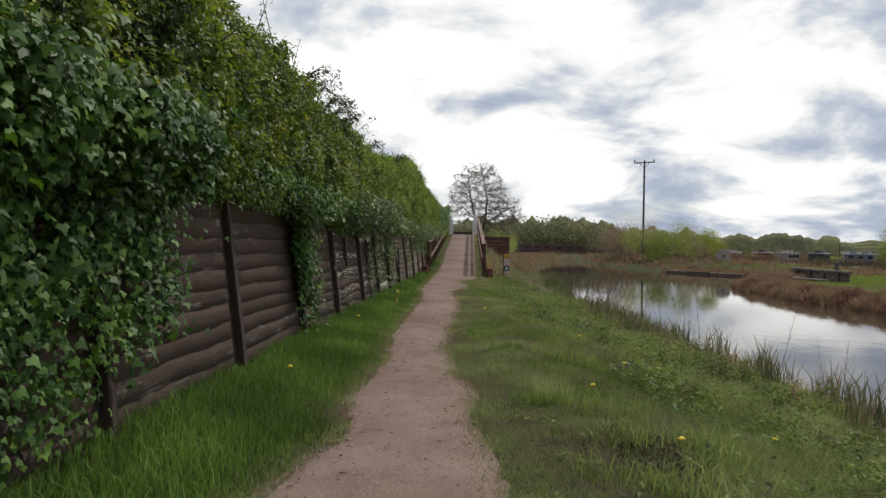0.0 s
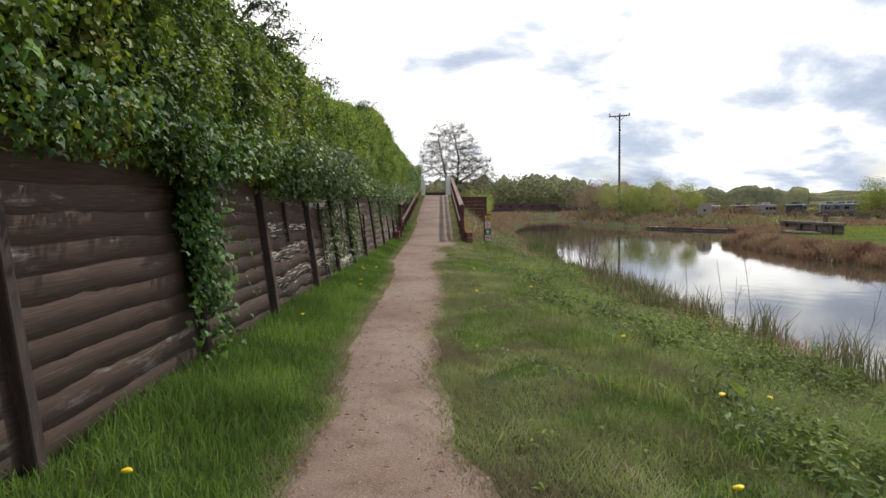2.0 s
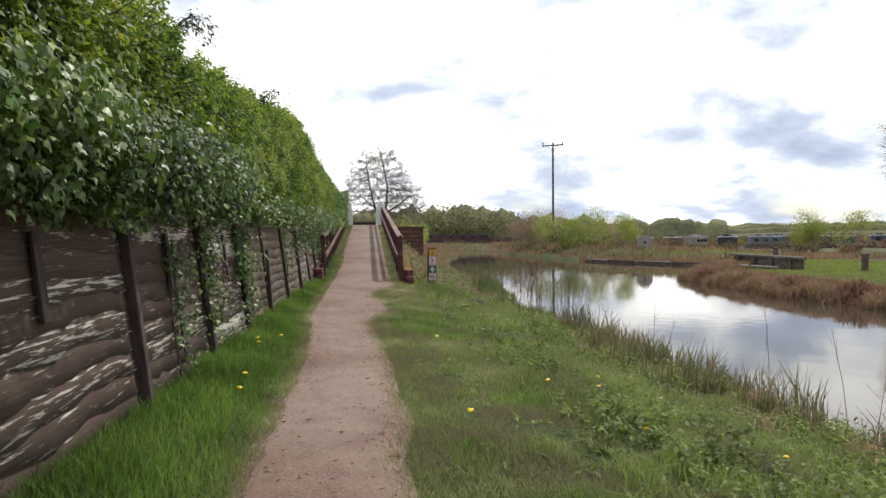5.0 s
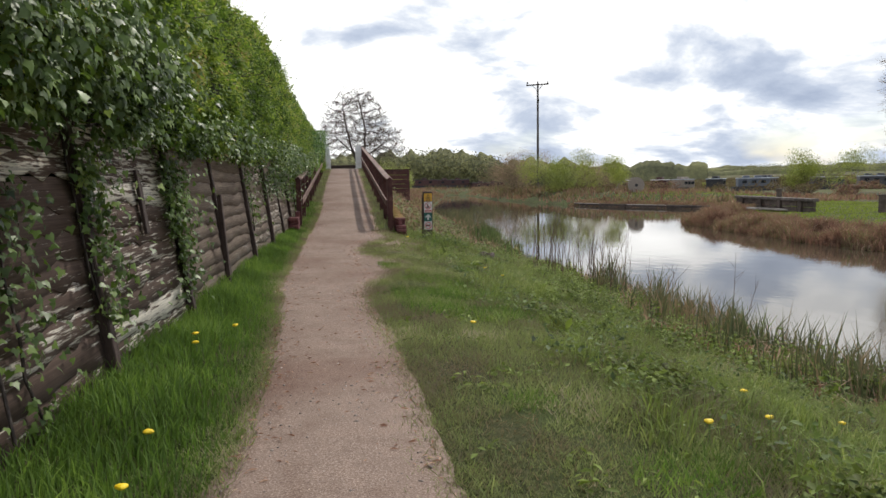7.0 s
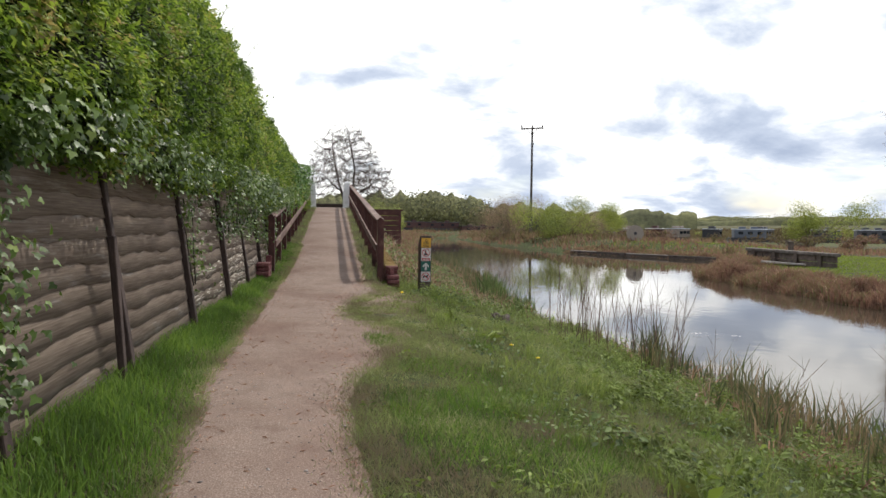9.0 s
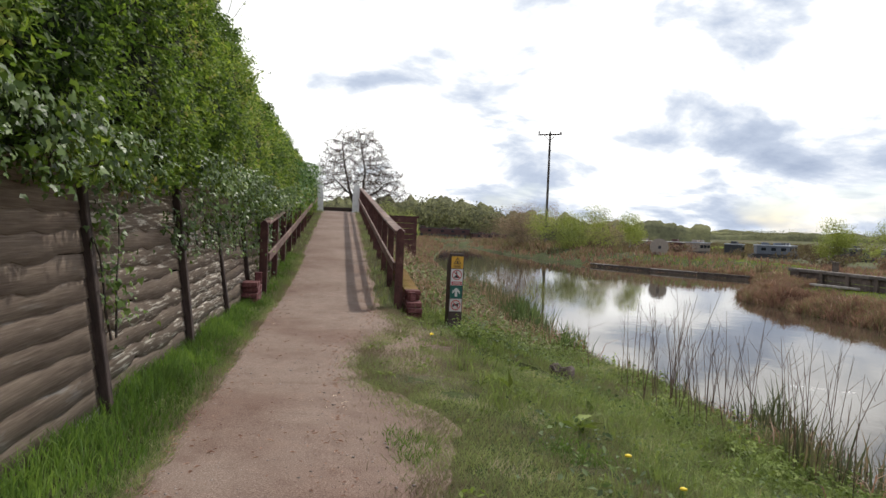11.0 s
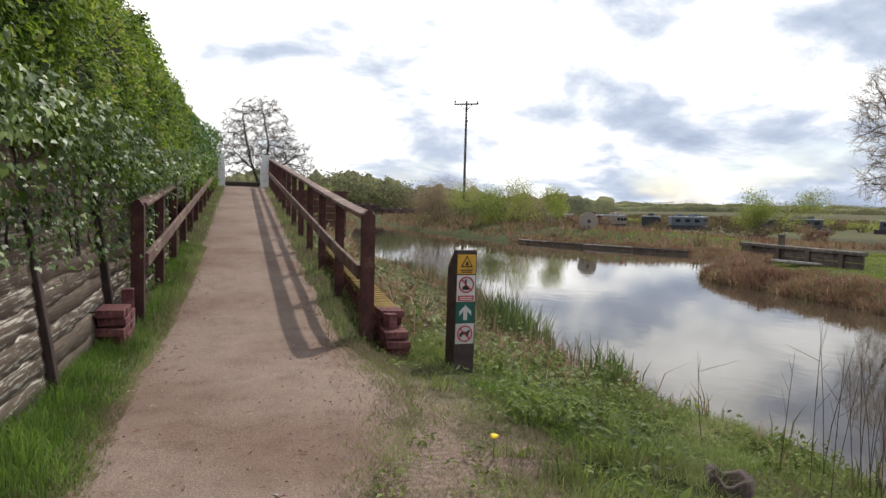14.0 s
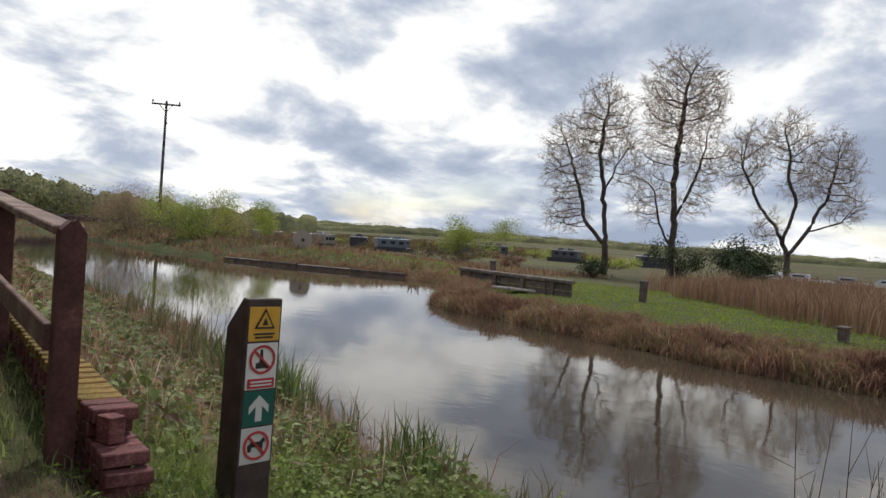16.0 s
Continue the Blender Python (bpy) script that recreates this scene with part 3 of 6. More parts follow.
def land(x, y):
    x, y = np.asarray(x, float), np.asarray(y, float)
    d = canal_distance(x, y) + 0.12 * wobble(x, y, 1.3, 2.0)
    near = np.interp(d, (-3, -0.3, 0.0, 0.5, 1.4, 3.3, 4.0, 8), (-2.2, -1.25, WATER, -0.78, -0.62, -0.09, 0.0, 0.0))
    far = np.interp(d, (-3, -0.3, 0.0, 0.25, 0.8, 6, 40, 120), (-2.2, -1.3, WATER, -0.76, -0.6, -0.52, -0.46, -0.4))
    side = smoothstep(8.0, 10.0, x + np.where(y > 45, -(y - 45) * 0.13, 0))
    z = near * (1 - side) + (far + 0.6 * smoothstep(53, 60, y) * smoothstep(0.8, 3, d) * (1 - smoothstep(6, 14, d))) * side
    z = z + 0.07 * smoothstep(-1.1, -1.7, x) * (1 - smoothstep(25, 27, y))
    # the ramp's bank
    out = np.maximum(np.maximum(x - 0.62, -1.85 - x), 0)
    bank = np.clip(1 - out / np.where(x > 0, 1.5, 0.8), 0, 1)
    lift = ramp_height(y) * bank
    z = np.where((x < 6) & (y > 22), np.maximum(z, lift + np.minimum(z, 0) * (1 - bank)), z)
    z = z - 0.13 * smoothstep(0.25, 0.75, x) * smoothstep(3.4, 2.2, x) * np.exp(-((y - 24.7) / 1.3) ** 2)
    # rolling fields and a low hill far off
    z = z + 2.2 * smoothstep(70, 200, x) * smoothstep(-40, 60, y) + 1.2 * smoothstep(120, 260, y) * smoothstep(20, 60, x)
    z = z + 3.5 * smoothstep(110, 200, y) * smoothstep(25, -10, x)
    rough = smoothstep(0.3, 1.4, d) * 0.02 * wobble(x, y, 3.1, 5.0) + smoothstep(3, 0.5, d) * smoothstep(0, 0.4, d) * 0.07 * wobble(x, y, 4.3, 1.0)
    return z + rough * np.where((x > -1.5) & (y < 50), smoothstep(0.1, 0.9, x - 0.5 * np.exp(-((y - 21.2) / 3.5) ** 2)), 1)


def grid_steps(near0, near1, step, far0, far1):
    a = list(np.arange(near0, near1 + 1e-6, step))
    s, v = step, near1
    while v < far1:
        s *= 1.16
        v += s
        a.append(v)
    s, v = step, near0
    while v > far0:
        s *= 1.16
        v -= s
        a.insert(0, v)
    return np.array(a)


def build_ground():
    xs, ys = grid_steps(-2.2, 14.5, 0.17, -1600, 1800), grid_steps(-1, 50, 0.22, -900, 2600)
    X, Y = np.meshgrid(xs, ys, indexing="ij")
    Z = land(X, Y)
    n, m = X.shape
    i, j = np.meshgrid(np.arange(n - 1), np.arange(m - 1), indexing="ij")
    a = i * m + j
    F = np.stack([a, a + m, a + m + 1, a + 1], -1).reshape(-1, 4)
    me = raw("ground", np.stack([X, Y, Z], -1).reshape(-1, 3), F, M_GROUND, True)
    tagged(new("ground", me), "grassy canal bank and meadow of worn soil", "ground", "", "structure")
    me = raw("water", [(3.0, -60, WATER), (26, -60, WATER), (26, 122, WATER), (3.0, 122, WATER)], [(0, 1, 2, 3)], M_WATER)
    tagged(new("water", me), "still brown canal water mirroring the cloudy sky", "water", "", "structure")


PATH_LEFT = ((-12, -0.9), (2.6, -0.88), (3.6, -0.72), (4.6, -0.84), (6.3, -0.78), (8, -0.95), (13, -1.0), (15, -1.1), (17, -1.28), (20, -1.31), (24, -1.36), (28, -1.28), (47, -1.3))
PATH_RIGHT = ((-12, 0.2), (2.8, 0.19), (4.0, 0.02), (4.9, 0.06), (5.7, -0.12), (6.7, -0.18), (8, -0.25), (9, -0.24), (11, -0.14), (13, -0.2), (14.3, -0.25), (16.2, -0.37), (17.2, -0.22), (18.5, -0.36), (20.8, -0.34), (22.2, -0.3), (23.3, -0.05), (24.4, 0.1), (26, 0.12), (47, 0.14))


def path_edges(y):
    y = np.asarray(y, float)
    l = np.interp(y, [p[0] for p in PATH_LEFT], [p[1] for p in PATH_LEFT]) + 0.02 * wobble(y, y * 0.3, 2.6, 1.0) + 0.015 * wobble(y, y, 9.0, 3.0)
    r = np.interp(y, [p[0] for p in PATH_RIGHT], [p[1] for p in PATH_RIGHT]) + 0.025 * wobble(y, -y * 0.2, 2.6, 7.0) + 0.015 * wobble(y, y, 8.0, 5.0)
    return l, r


def build_path():
    ys = np.arange(-10, 47.41, 0.09)
    l, r = path_edges(ys)
    us = np.array([-0.06, 0.0, 0.12, 0.35, 0.6, 0.85, 1.0, 1.06])
    X = l[:, None] + (r - l)[:, None] * us[None]
    Y = np.repeat(ys[:, None], len(us), 1)
    lift = np.array([-0.03, 0.005, 0.014, 0.018, 0.017, 0.014, 0.005, -0.03])
    Z = land(X, Y) + lift[None] + 0.004 * wobble(X, Y, 1.6, 2.0)
    n, m = X.shape
    i, j = np.meshgrid(np.arange(n - 1), np.arange(m - 1), indexing="ij")
    a = i * m + j
    F = np.stack([a, a + 1, a + m + 1, a + m], -1).reshape(-1, 4)
    tagged(new("path", raw("path", np.stack([X, Y, Z], -1).reshape(-1, 3), F, M_PATH, True)), "trodden pinkish gravel towpath with ragged edges", "path", "", "structure")


def soil_edge(y):
    """How far the bare soil reaches out to the canal side of the gravel."""
    y = np.asarray(y, float)
    return 0.02 + 0.64 * np.exp(-((y - 18.8) / 1.15) ** 2) + 0.42 * np.exp(-((y - 23.0) / 1.3) ** 2) + 0.04 * np.clip(wobble(y, y * 0.4, 1.9, 21.0), -0.9, 2) + 0.05 * wobble(y, y, 6.0, 2.0) * np.exp(-((y - 20.5) / 4.0) ** 2)


def build_margin():
    """Trodden soil that frays out from under the gravel."""
    ys = np.arange(-10, 47.4, 0.07)
    l, r = path_edges(ys)
    l = l - 0.02 - 0.03 * np.clip(wobble(ys, ys * 0.4, 4.0, 11.0) + 0.5 * wobble(ys, ys, 13.0, 2.0), -0.9, 2)
    r = r + soil_edge(ys)
    us = np.array([-0.05, 0.0, 0.15, 0.35, 0.5, 0.65, 0.85, 1.0, 1.05])
    X = l[:, None] + (r - l)[:, None] * us[None]
    Y = np.repeat(ys[:, None], len(us), 1)
    Z = land(X, Y) + np.array([-0.03, 0.006, 0.008, 0.008, 0.008, 0.008, 0.008, 0.006, -0.03])[None] + 0.004 * wobble(X, Y, 7.0, 3.0)
    n, m = X.shape
    i, j = np.meshgrid(np.arange(n - 1), np.arange(m - 1), indexing="ij")
    a = i * m + j
    F = np.stack([a, a + 1, a + m + 1, a + m], -1).reshape(-1, 4)
    tagged(new("path_margin", raw("path_margin", np.stack([X, Y, Z], -1).reshape(-1, 3), F, M_PATH, True)), "bare pinkish soil fraying along the towpath's edges", "path edge", "", "structure")


build_ground()
build_path()
build_margin()

# ---- the fence ----
LEAN = radians(7)
FENCE_X = -1.76
POSTS = (-2.9, -0.95, 1.05, 3.1, 5.1, 7.1, 9.05, 11.25, 13.15, 15.02, 16.85, 19.0, 21.3, 23.4, 25.4, 27.4, 29.4, 31.4)
FLAKY = (13.15,)
HALF = (9.05, 11.25)
GREYED = (15.02, 16.85)
# weathered panels that carry the sunlit tan in their colour
LIT_WORN = (19.0, 21.3, 23.4, 25.4)


def board_mesh(seed, length, mat):
    """A waney lap board: wavy lower edge, thin at the top."""
    r = np.random.default_rng(seed)
    n = 17
    ys = np.linspace(0, length, n)
    wave = {M_FLAKED: 1.0, M_HALF: 1.25, M_GREYED: 0.7, M_LIT_WORN: 1.0}.get(mat, 0.4)
    low = -0.08 + wave * (r.normal(0, 0.011, n) + 0.014 * np.sin(ys * r.uniform(2, 6) + seed))
    thick = 0.003 if mat is M_BOARD else 0.006
    V, F = [], []
    for y, lo in zip(ys, low):
        V += [(thick, y, lo), (0.0, y, 0.075), (-0.005, y, 0.075), (-0.001, y, lo)]
    for k in range(n - 1):
        a = 4 * k
        for p, q in ((0, 1), (2, 3), (3, 0)):
            F.append((a + p, a + 4 + p, a + 4 + q, a + q))
    F += [(0, 1, 2, 3), (4 * n - 1, 4 * n - 2, 4 * n - 3, 4 * n - 4)]
    return raw("board", V, F, mat)


def build_fence():
    fence = thing("fence", "old dark brown lap-board fence leaning back under the hedge", "fence")
    bm = box((0.07, 0.075, 1.85), (0, 0, 0.875), None, 0.006)
    shaft = bpy.data.meshes.new("post")
    bm.to_mesh(shaft)
    bm.free()
    shaft.materials.append(M_POST)
    for y in POSTS:
        z = float(land(FENCE_X, y))
        ob = part_mesh("post", shaft, fence)
        ob.matrix_basis = pose(FENCE_X + 0.035, y, z - 0.05, 0, -math.degrees(LEAN) + rng.normal(0, 0.8), rng.normal(0, 2))
    for k, (a, b) in enumerate(zip(POSTS[:-1], POSTS[1:])):
        mat = M_FLAKED if a in FLAKY else M_HALF if a in HALF else M_GREYED if a in GREYED else M_LIT_WORN if a in LIT_WORN else M_BOARD
        variants = [board_mesh(k * 7 + v, b - a - 0.02, mat) for v in range(4)]
        z = float(land(FENCE_X, (a + b) / 2))
        base = pose(FENCE_X, a + 0.01, z, 0, -math.degrees(LEAN), 0)
        for row in range(12):
            tip = math.degrees(rng.normal(0, 0.006) + (0.008 if a in FLAKY else 0.0) * rng.normal())
            ob = part_mesh("board", variants[int(rng.integers(4))], fence, "board with pale flaking stain" if a in FLAKY else "")
            ob.matrix_basis = base @ pose(0, 0, 0.1 + row * 0.128 + rng.normal(0, 0.006), tip, -0.6 if mat is M_BOARD else -2.0, 0)
        ob = part("gravel_board", box((0.025, b - a - 0.03, 0.12), (-0.012, (b - a) / 2, 0.0), None, 0.004), M_STONE if a > 16 else M_BOARD, fence, "dirty pale board at the foot")
        ob.matrix_basis = base
        if a in (9.05, 11.25, 13.15):
            ob = part("batten", box((0.022, 0.075, 0.42), (0.034, (b - a) * (0.45 if a < 12 else 0.55), 0.92), None, 0.004), M_POST, fence, "short nailed-on batten")
            ob.matrix_basis = base
    stake = thing("fence_stake", "thin dark stake propped against the fence", "stake")
    part("shaft", box((0.04, 0.06, 0.98), (0, 0, 0.45), None, 0.005), M_POST, stake)
    stake.matrix_basis = pose(FENCE_X + 0.08, 16.5, 0.05, 0, -4, 0)


build_fence()


# ---- hedge and ivy ----
def hedge_top(y):
    return np.interp(y, (-4, 5.5, 9.3, 12, 14.2, 16, 18.4, 22.5, 24.5, 26, 29, 40, 47), (3.1, 3.02, 2.9, 2.86, 2.84, 3.02, 3.38, 3.82, 3.75, 3.45, 3.45, 3.5, 3.35))


def hedge_low(y):
    return np.interp(y, (-4, 1.0, 1.6, 8, 10, 14, 16, 20, 22, 24, 27, 32, 47), (1.32, 1.35, 1.4, 1.38, 1.32, 1.42, 1.38, 1.42, 1.58, 1.55, 1.4, 1.25, 1.6))


def hedge_surface(y, s, inset=0.0):
    """s from 0 under the front, 0.7 at the shoulder, to 1 at the back of the top."""
    low, top = hedge_low(y), hedge_top(y)
    x = np.interp(s, (0, 0.06, 0.25, 0.5, 0.68, 0.78, 1.0), (-1.98, -1.74, -1.6, -1.66, -1.82, -2.1, -3.4))
    f = np.interp(s, (0, 0.06, 0.25, 0.5, 0.68, 0.78, 1.0), (0.03, 0.0, 0.25, 0.62, 0.9, 1.0, 1.02))
    nx = np.interp(s, (0, 0.06, 0.25, 0.5, 0.68, 0.78, 1.0), (0.3, 0.8, 1, 0.98, 0.75, 0.25, 0))
    nz = np.interp(s, (0, 0.06, 0.25, 0.5, 0.68, 0.78, 1.0), (-0.9, -0.55, 0, 0.2, 0.65, 0.97, 1))
    z = low + (top - low) * f

    def lump(a, b):
        return 0.1 * wobble(a, b, 1.9, 3.0) + 0.08 * wobble(a, b, 5.0, 8.0) + 0.065 * wobble(a, b, 11.0, 5.0) + 0.035 * wobble(a, b, 23.0, 1.0)

    u = z + 0.8 * np.maximum(0, -1.8 - x)
    bulge = lump(y, u) - inset
    gy, gu = (lump(y + 0.02, u) - lump(y - 0.02, u)) / 0.04, (lump(y, u + 0.02) - lump(y, u - 0.02)) / 0.04
    P = np.stack([x + nx * bulge, y, z + nz * bulge], -1)
    return P, unit(np.stack([nx + gu * nz, -gy, nz - gu * nx], -1))


def build_hedge():
    hedge = thing("hedge", "tall clipped green hedge bulging over the fence", "hedge")
    # smooth inset shell standing in for the hedge's shaded inside
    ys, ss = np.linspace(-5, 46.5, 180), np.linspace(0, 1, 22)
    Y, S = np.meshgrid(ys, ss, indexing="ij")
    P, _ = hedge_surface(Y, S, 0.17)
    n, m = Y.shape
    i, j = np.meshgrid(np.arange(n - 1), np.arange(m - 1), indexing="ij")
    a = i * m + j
    part_mesh("inner_growth", raw("inner_growth", P.reshape(-1, 3), np.stack([a, a + m, a + m + 1, a + 1], -1).reshape(-1, 4), M_HEDGE_SHADE, True), hedge, "near-black backing for the shade inside the hedge")
    # box added behind the fence top for the same shade, hiding the sky
    part("inner_wall", box((0.5, 50, 2.3), (-2.75, 21, 1.15), None, 0.05), M_HEDGE_SHADE, hedge, "near-black backing for the shade inside the hedge")
    count = 300000
    y = np.where(rng.random(count) < 0.72, rng.uniform(-3, 24, count), rng.uniform(24, 46.5, count))
    s = rng.beta(1.25, 1.35, count) * 0.98
    depth = rng.exponential(0.06, count)
    P, N = hedge_surface(y, s, 0)
    P = P - N * depth[:, None] + rng.normal(0, 0.022, (count, 3))
    size = rng.uniform(0.024, 0.056, count) * np.where(y > 26, 1.4, 1.0)
    fresh = y + 0.6 * wobble(y, P[:, 2], 2.0, 4.0) > 11.2 + 1.2 * rng.normal(0, 0.3, count)
    V, F = leaf_cloud(P[~fresh], N[~fresh] + np.array([0, 0, 0.5]), size[~fresh], "oval", 0.68, 0.25)
    part_mesh("foliage", raw("foliage", V, F, M_HEDGE), hedge, "small dark green hedge leaves", "stuff")
    V, F = leaf_cloud(P[fresh], N[fresh] + np.array([0, 0, 0.9]), size[fresh] * 1.1, "oval", 0.5, -0.15)
    part_mesh("fresh_foliage", raw("fresh_foliage", V, F, M_FRESH), hedge, "feathery yellow-green spring growth", "stuff")
    # loose sprigs on top and down the front
    paths, LP, LN = [], [], []
    for _ in range(420):
        y0, s0 = rng.uniform(-2, 44), rng.uniform(0.35, 0.85)
        P0, N0 = hedge_surface(np.array([y0]), np.array([s0]), 0.08)
        p, d = P0[0], unit(N0[0] + rng.normal(0, 0.45, 3) + np.array([0, 0, 0.5]))
        ln = rng.uniform(0.12, 0.42) * (1.3 if s0 > 0.62 else 0.8)
        pts = [p + d * ln * t + np.array([0, 0, 0.1 * ln * t * t]) for t in (0, 0.5, 1)]
        paths.append((pts, (0.005, 0.004, 0.0015)))
        k = int(8 + ln * 30)
        t = rng.uniform(0.2, 1, k)
        LP.append(p + d * ln * t[:, None] + rng.normal(0, 0.022, (k, 3)))
        LN.append(np.repeat(N0, k, 0))
    # arching evergreen sprays over the top
    SP, SN = [], []
    for y0 in (7.7, 8.2, 8.9, 9.5, 10.2, 12.6, 17.5):
        base = np.array([-1.95, y0, float(hedge_top(y0)) - 0.1])
        for _ in range(4):
            d = np.array([rng.uniform(0.15, 0.6), rng.uniform(-0.1, 0.7), 1.0]) * rng.uniform(0.3, 0.55)
            pts = [base + d * t + np.array([0.1 * t * t, 0.12 * t * t, -0.28 * t ** 3]) for t in np.linspace(0, 1, 6)]
            paths.append((pts, (0.008, 0.007, 0.006, 0.005, 0.003, 0.001)))
            pp = np.array(pts)
            k = rng.integers(1, 6, 70)
            SP.append(pp[k] + rng.normal(0, 0.03, (70, 3)) - [0, 0, 0.02])
            SN.append(np.tile([0.4, 0, 0.8], (70, 1)))
    SP, SN = np.concatenate(SP), np.concatenate(SN)
    V, F = leaf_cloud(SP, SN, rng.uniform(0.03, 0.07, len(SP)), "oval", 0.35, 0.4)
    part_mesh("spray_foliage", raw("spray_foliage", V, F, M_DARKLEAF), hedge, "dark drooping evergreen sprays", "stuff")
    V, F = tubes(paths, 4)
    part_mesh("shoot_growth", raw("shoot_growth", V, F, M_BARK), hedge, "thin brown shoots", "stuff")
    LP, LN = np.concatenate(LP), np.concatenate(LN)
    V, F = leaf_cloud(LP, LN + [0, 0, 0.6], rng.uniform(0.025, 0.05, len(LP)), "oval", 0.5, 0.0)
    part_mesh("shoot_foliage", raw("shoot_foliage", V, F, M_FRESH), hedge, "", "stuff")
    # bare stems beside the ramp, where the hedge stands on the ground
    paths = []
    for y0 in np.arange(23.6, 46, 0.32):
        x0 = -2.15 + rng.normal(0, 0.08)
        z0 = float(land(x0, y0))
        paths.append(([(x0, y0, z0 - 0.05), (x0 + rng.normal(0, 0.06), y0 + rng.normal(0, 0.08), z0 + 0.8), (x0 + rng.normal(0, 0.1), y0, z0 + 1.9)], (0.035, 0.028, 0.02)))
    V, F = tubes(paths, 6)
    part_mesh("woody_growth", raw("woody_growth", V, F, M_BARK), hedge, "dark bare hedge stems", "stuff")


def fence_point(y, z):
    """A place on the face of the leaning fence."""
    on_fence = FENCE_X - z * math.tan(LEAN) + 0.03 + 0 * y
    over = -1.78 + 0.2 * smoothstep(1.25, 1.6, z) + 0.08 * wobble(y, z, 5.0, 8.0)
    return np.stack([np.where(z > 1.25, np.maximum(on_fence, over), on_fence), y, z + 0 * y + 0.04], -1)


IVY = ((1.2, 3.75, 0.42, 1.75, 10500, 0.05, 0), (1.0, 2.9, 0.14, 0.5, 700, 0.045, 0), (-3.0, 1.2, 0.9, 1.9, 3800, 0.052, 0), (6.8, 7.32, 0.1, 1.45, 2300, 0.05, 0), (4.6, 9.2, 1.3, 1.62, 1100, 0.044, 0), (9.0, 11.6, 1.15, 1.75, 3800, 0.046, 1),
       (11.2, 13.7, 1.2, 1.8, 4200, 0.044, 1), (11.9, 12.5, 0.1, 1.1, 300, 0.042, 1), (13.0, 13.34, 0.2, 1.5, 700, 0.045, 1), (14.65, 15.15, 0.15, 1.5, 1150, 0.046, 1), (15.1, 19.2, 1.25, 1.62, 1100, 0.045, 1),
       (18.95, 19.4, 0.3, 1.5, 300, 0.045, 1), (20.6, 23.6, 0.8, 1.75, 1700, 0.047, 1), (25.9, 31, 0.05, 1.6, 2800, 0.052, 1), (23.4, 25.9, 0.6, 1.75, 1400, 0.05, 1), (31, 45, 0.9, 2.2, 2500, 0.065, 0))


def build_ivy():
    for y0, y1, z0, z1, count, size, dark in IVY:
        ivy = thing("ivy", "glossy dark green ivy trailing over the wooden fence", "ivy", "ivy on the fence")
        wide = y1 - y0
        y = rng.normal(0.5, 0.24, count).clip(-0.1, 1.1) * wide + y0 if wide < 1 else rng.uniform(y0, y1, count)
        z = z0 + (z1 - z0) * rng.beta(1.5, 1.0, count)
        keep = wobble(y, z, 5.5, y0) + (z - z0) / (z1 - z0) > -0.15
        y, z = y[keep], z[keep]
        if y0 > 23:
            z = z + np.maximum(0, land(np.full(len(y), -1.95), y))
        out = rng.exponential(0.06, len(y)) + (0.06 if count > 2000 else 0.02)
        P = fence_point(y, z) + out[:, None] * np.array([1, 0, 0]) + rng.normal(0, 0.015, (len(y), 3))
        V, F = leaf_cloud(P, np.array([[1.0, -0.15, 0.45]]), rng.uniform(0.6, 1.25, len(y)) * size, "ivy", 1, 0.6)
        part_mesh("leaves", raw("leaves", V, F, M_IVYDARK if dark else M_IVY), ivy, "", "stuff")
        paths = []
        for _ in range(max(2, int(wide * 2.5))):
            ys = y0 + wide * rng.uniform(0.2, 0.8)
            zz = np.linspace(z0 + (0.12 if z0 > 0.2 else 0), min(z1, max(1.25, z0 + 0.2)), 6)
            yy = ys + np.cumsum(rng.normal(0, 0.05, 6))
            if y0 > 23:
                zz = zz + max(0.0, float(land(-1.95, ys)))
            paths.append((fence_point(yy, zz) + [0.01, 0, 0], (0.008, 0.008, 0.007, 0.006, 0.005, 0.003)))
        V, F = tubes(paths, 4)
        part_mesh("woody_growth", raw("woody_growth", V, F, M_BARK), ivy, "brown woody ivy stems", "stuff")


build_hedge()
build_ivy()


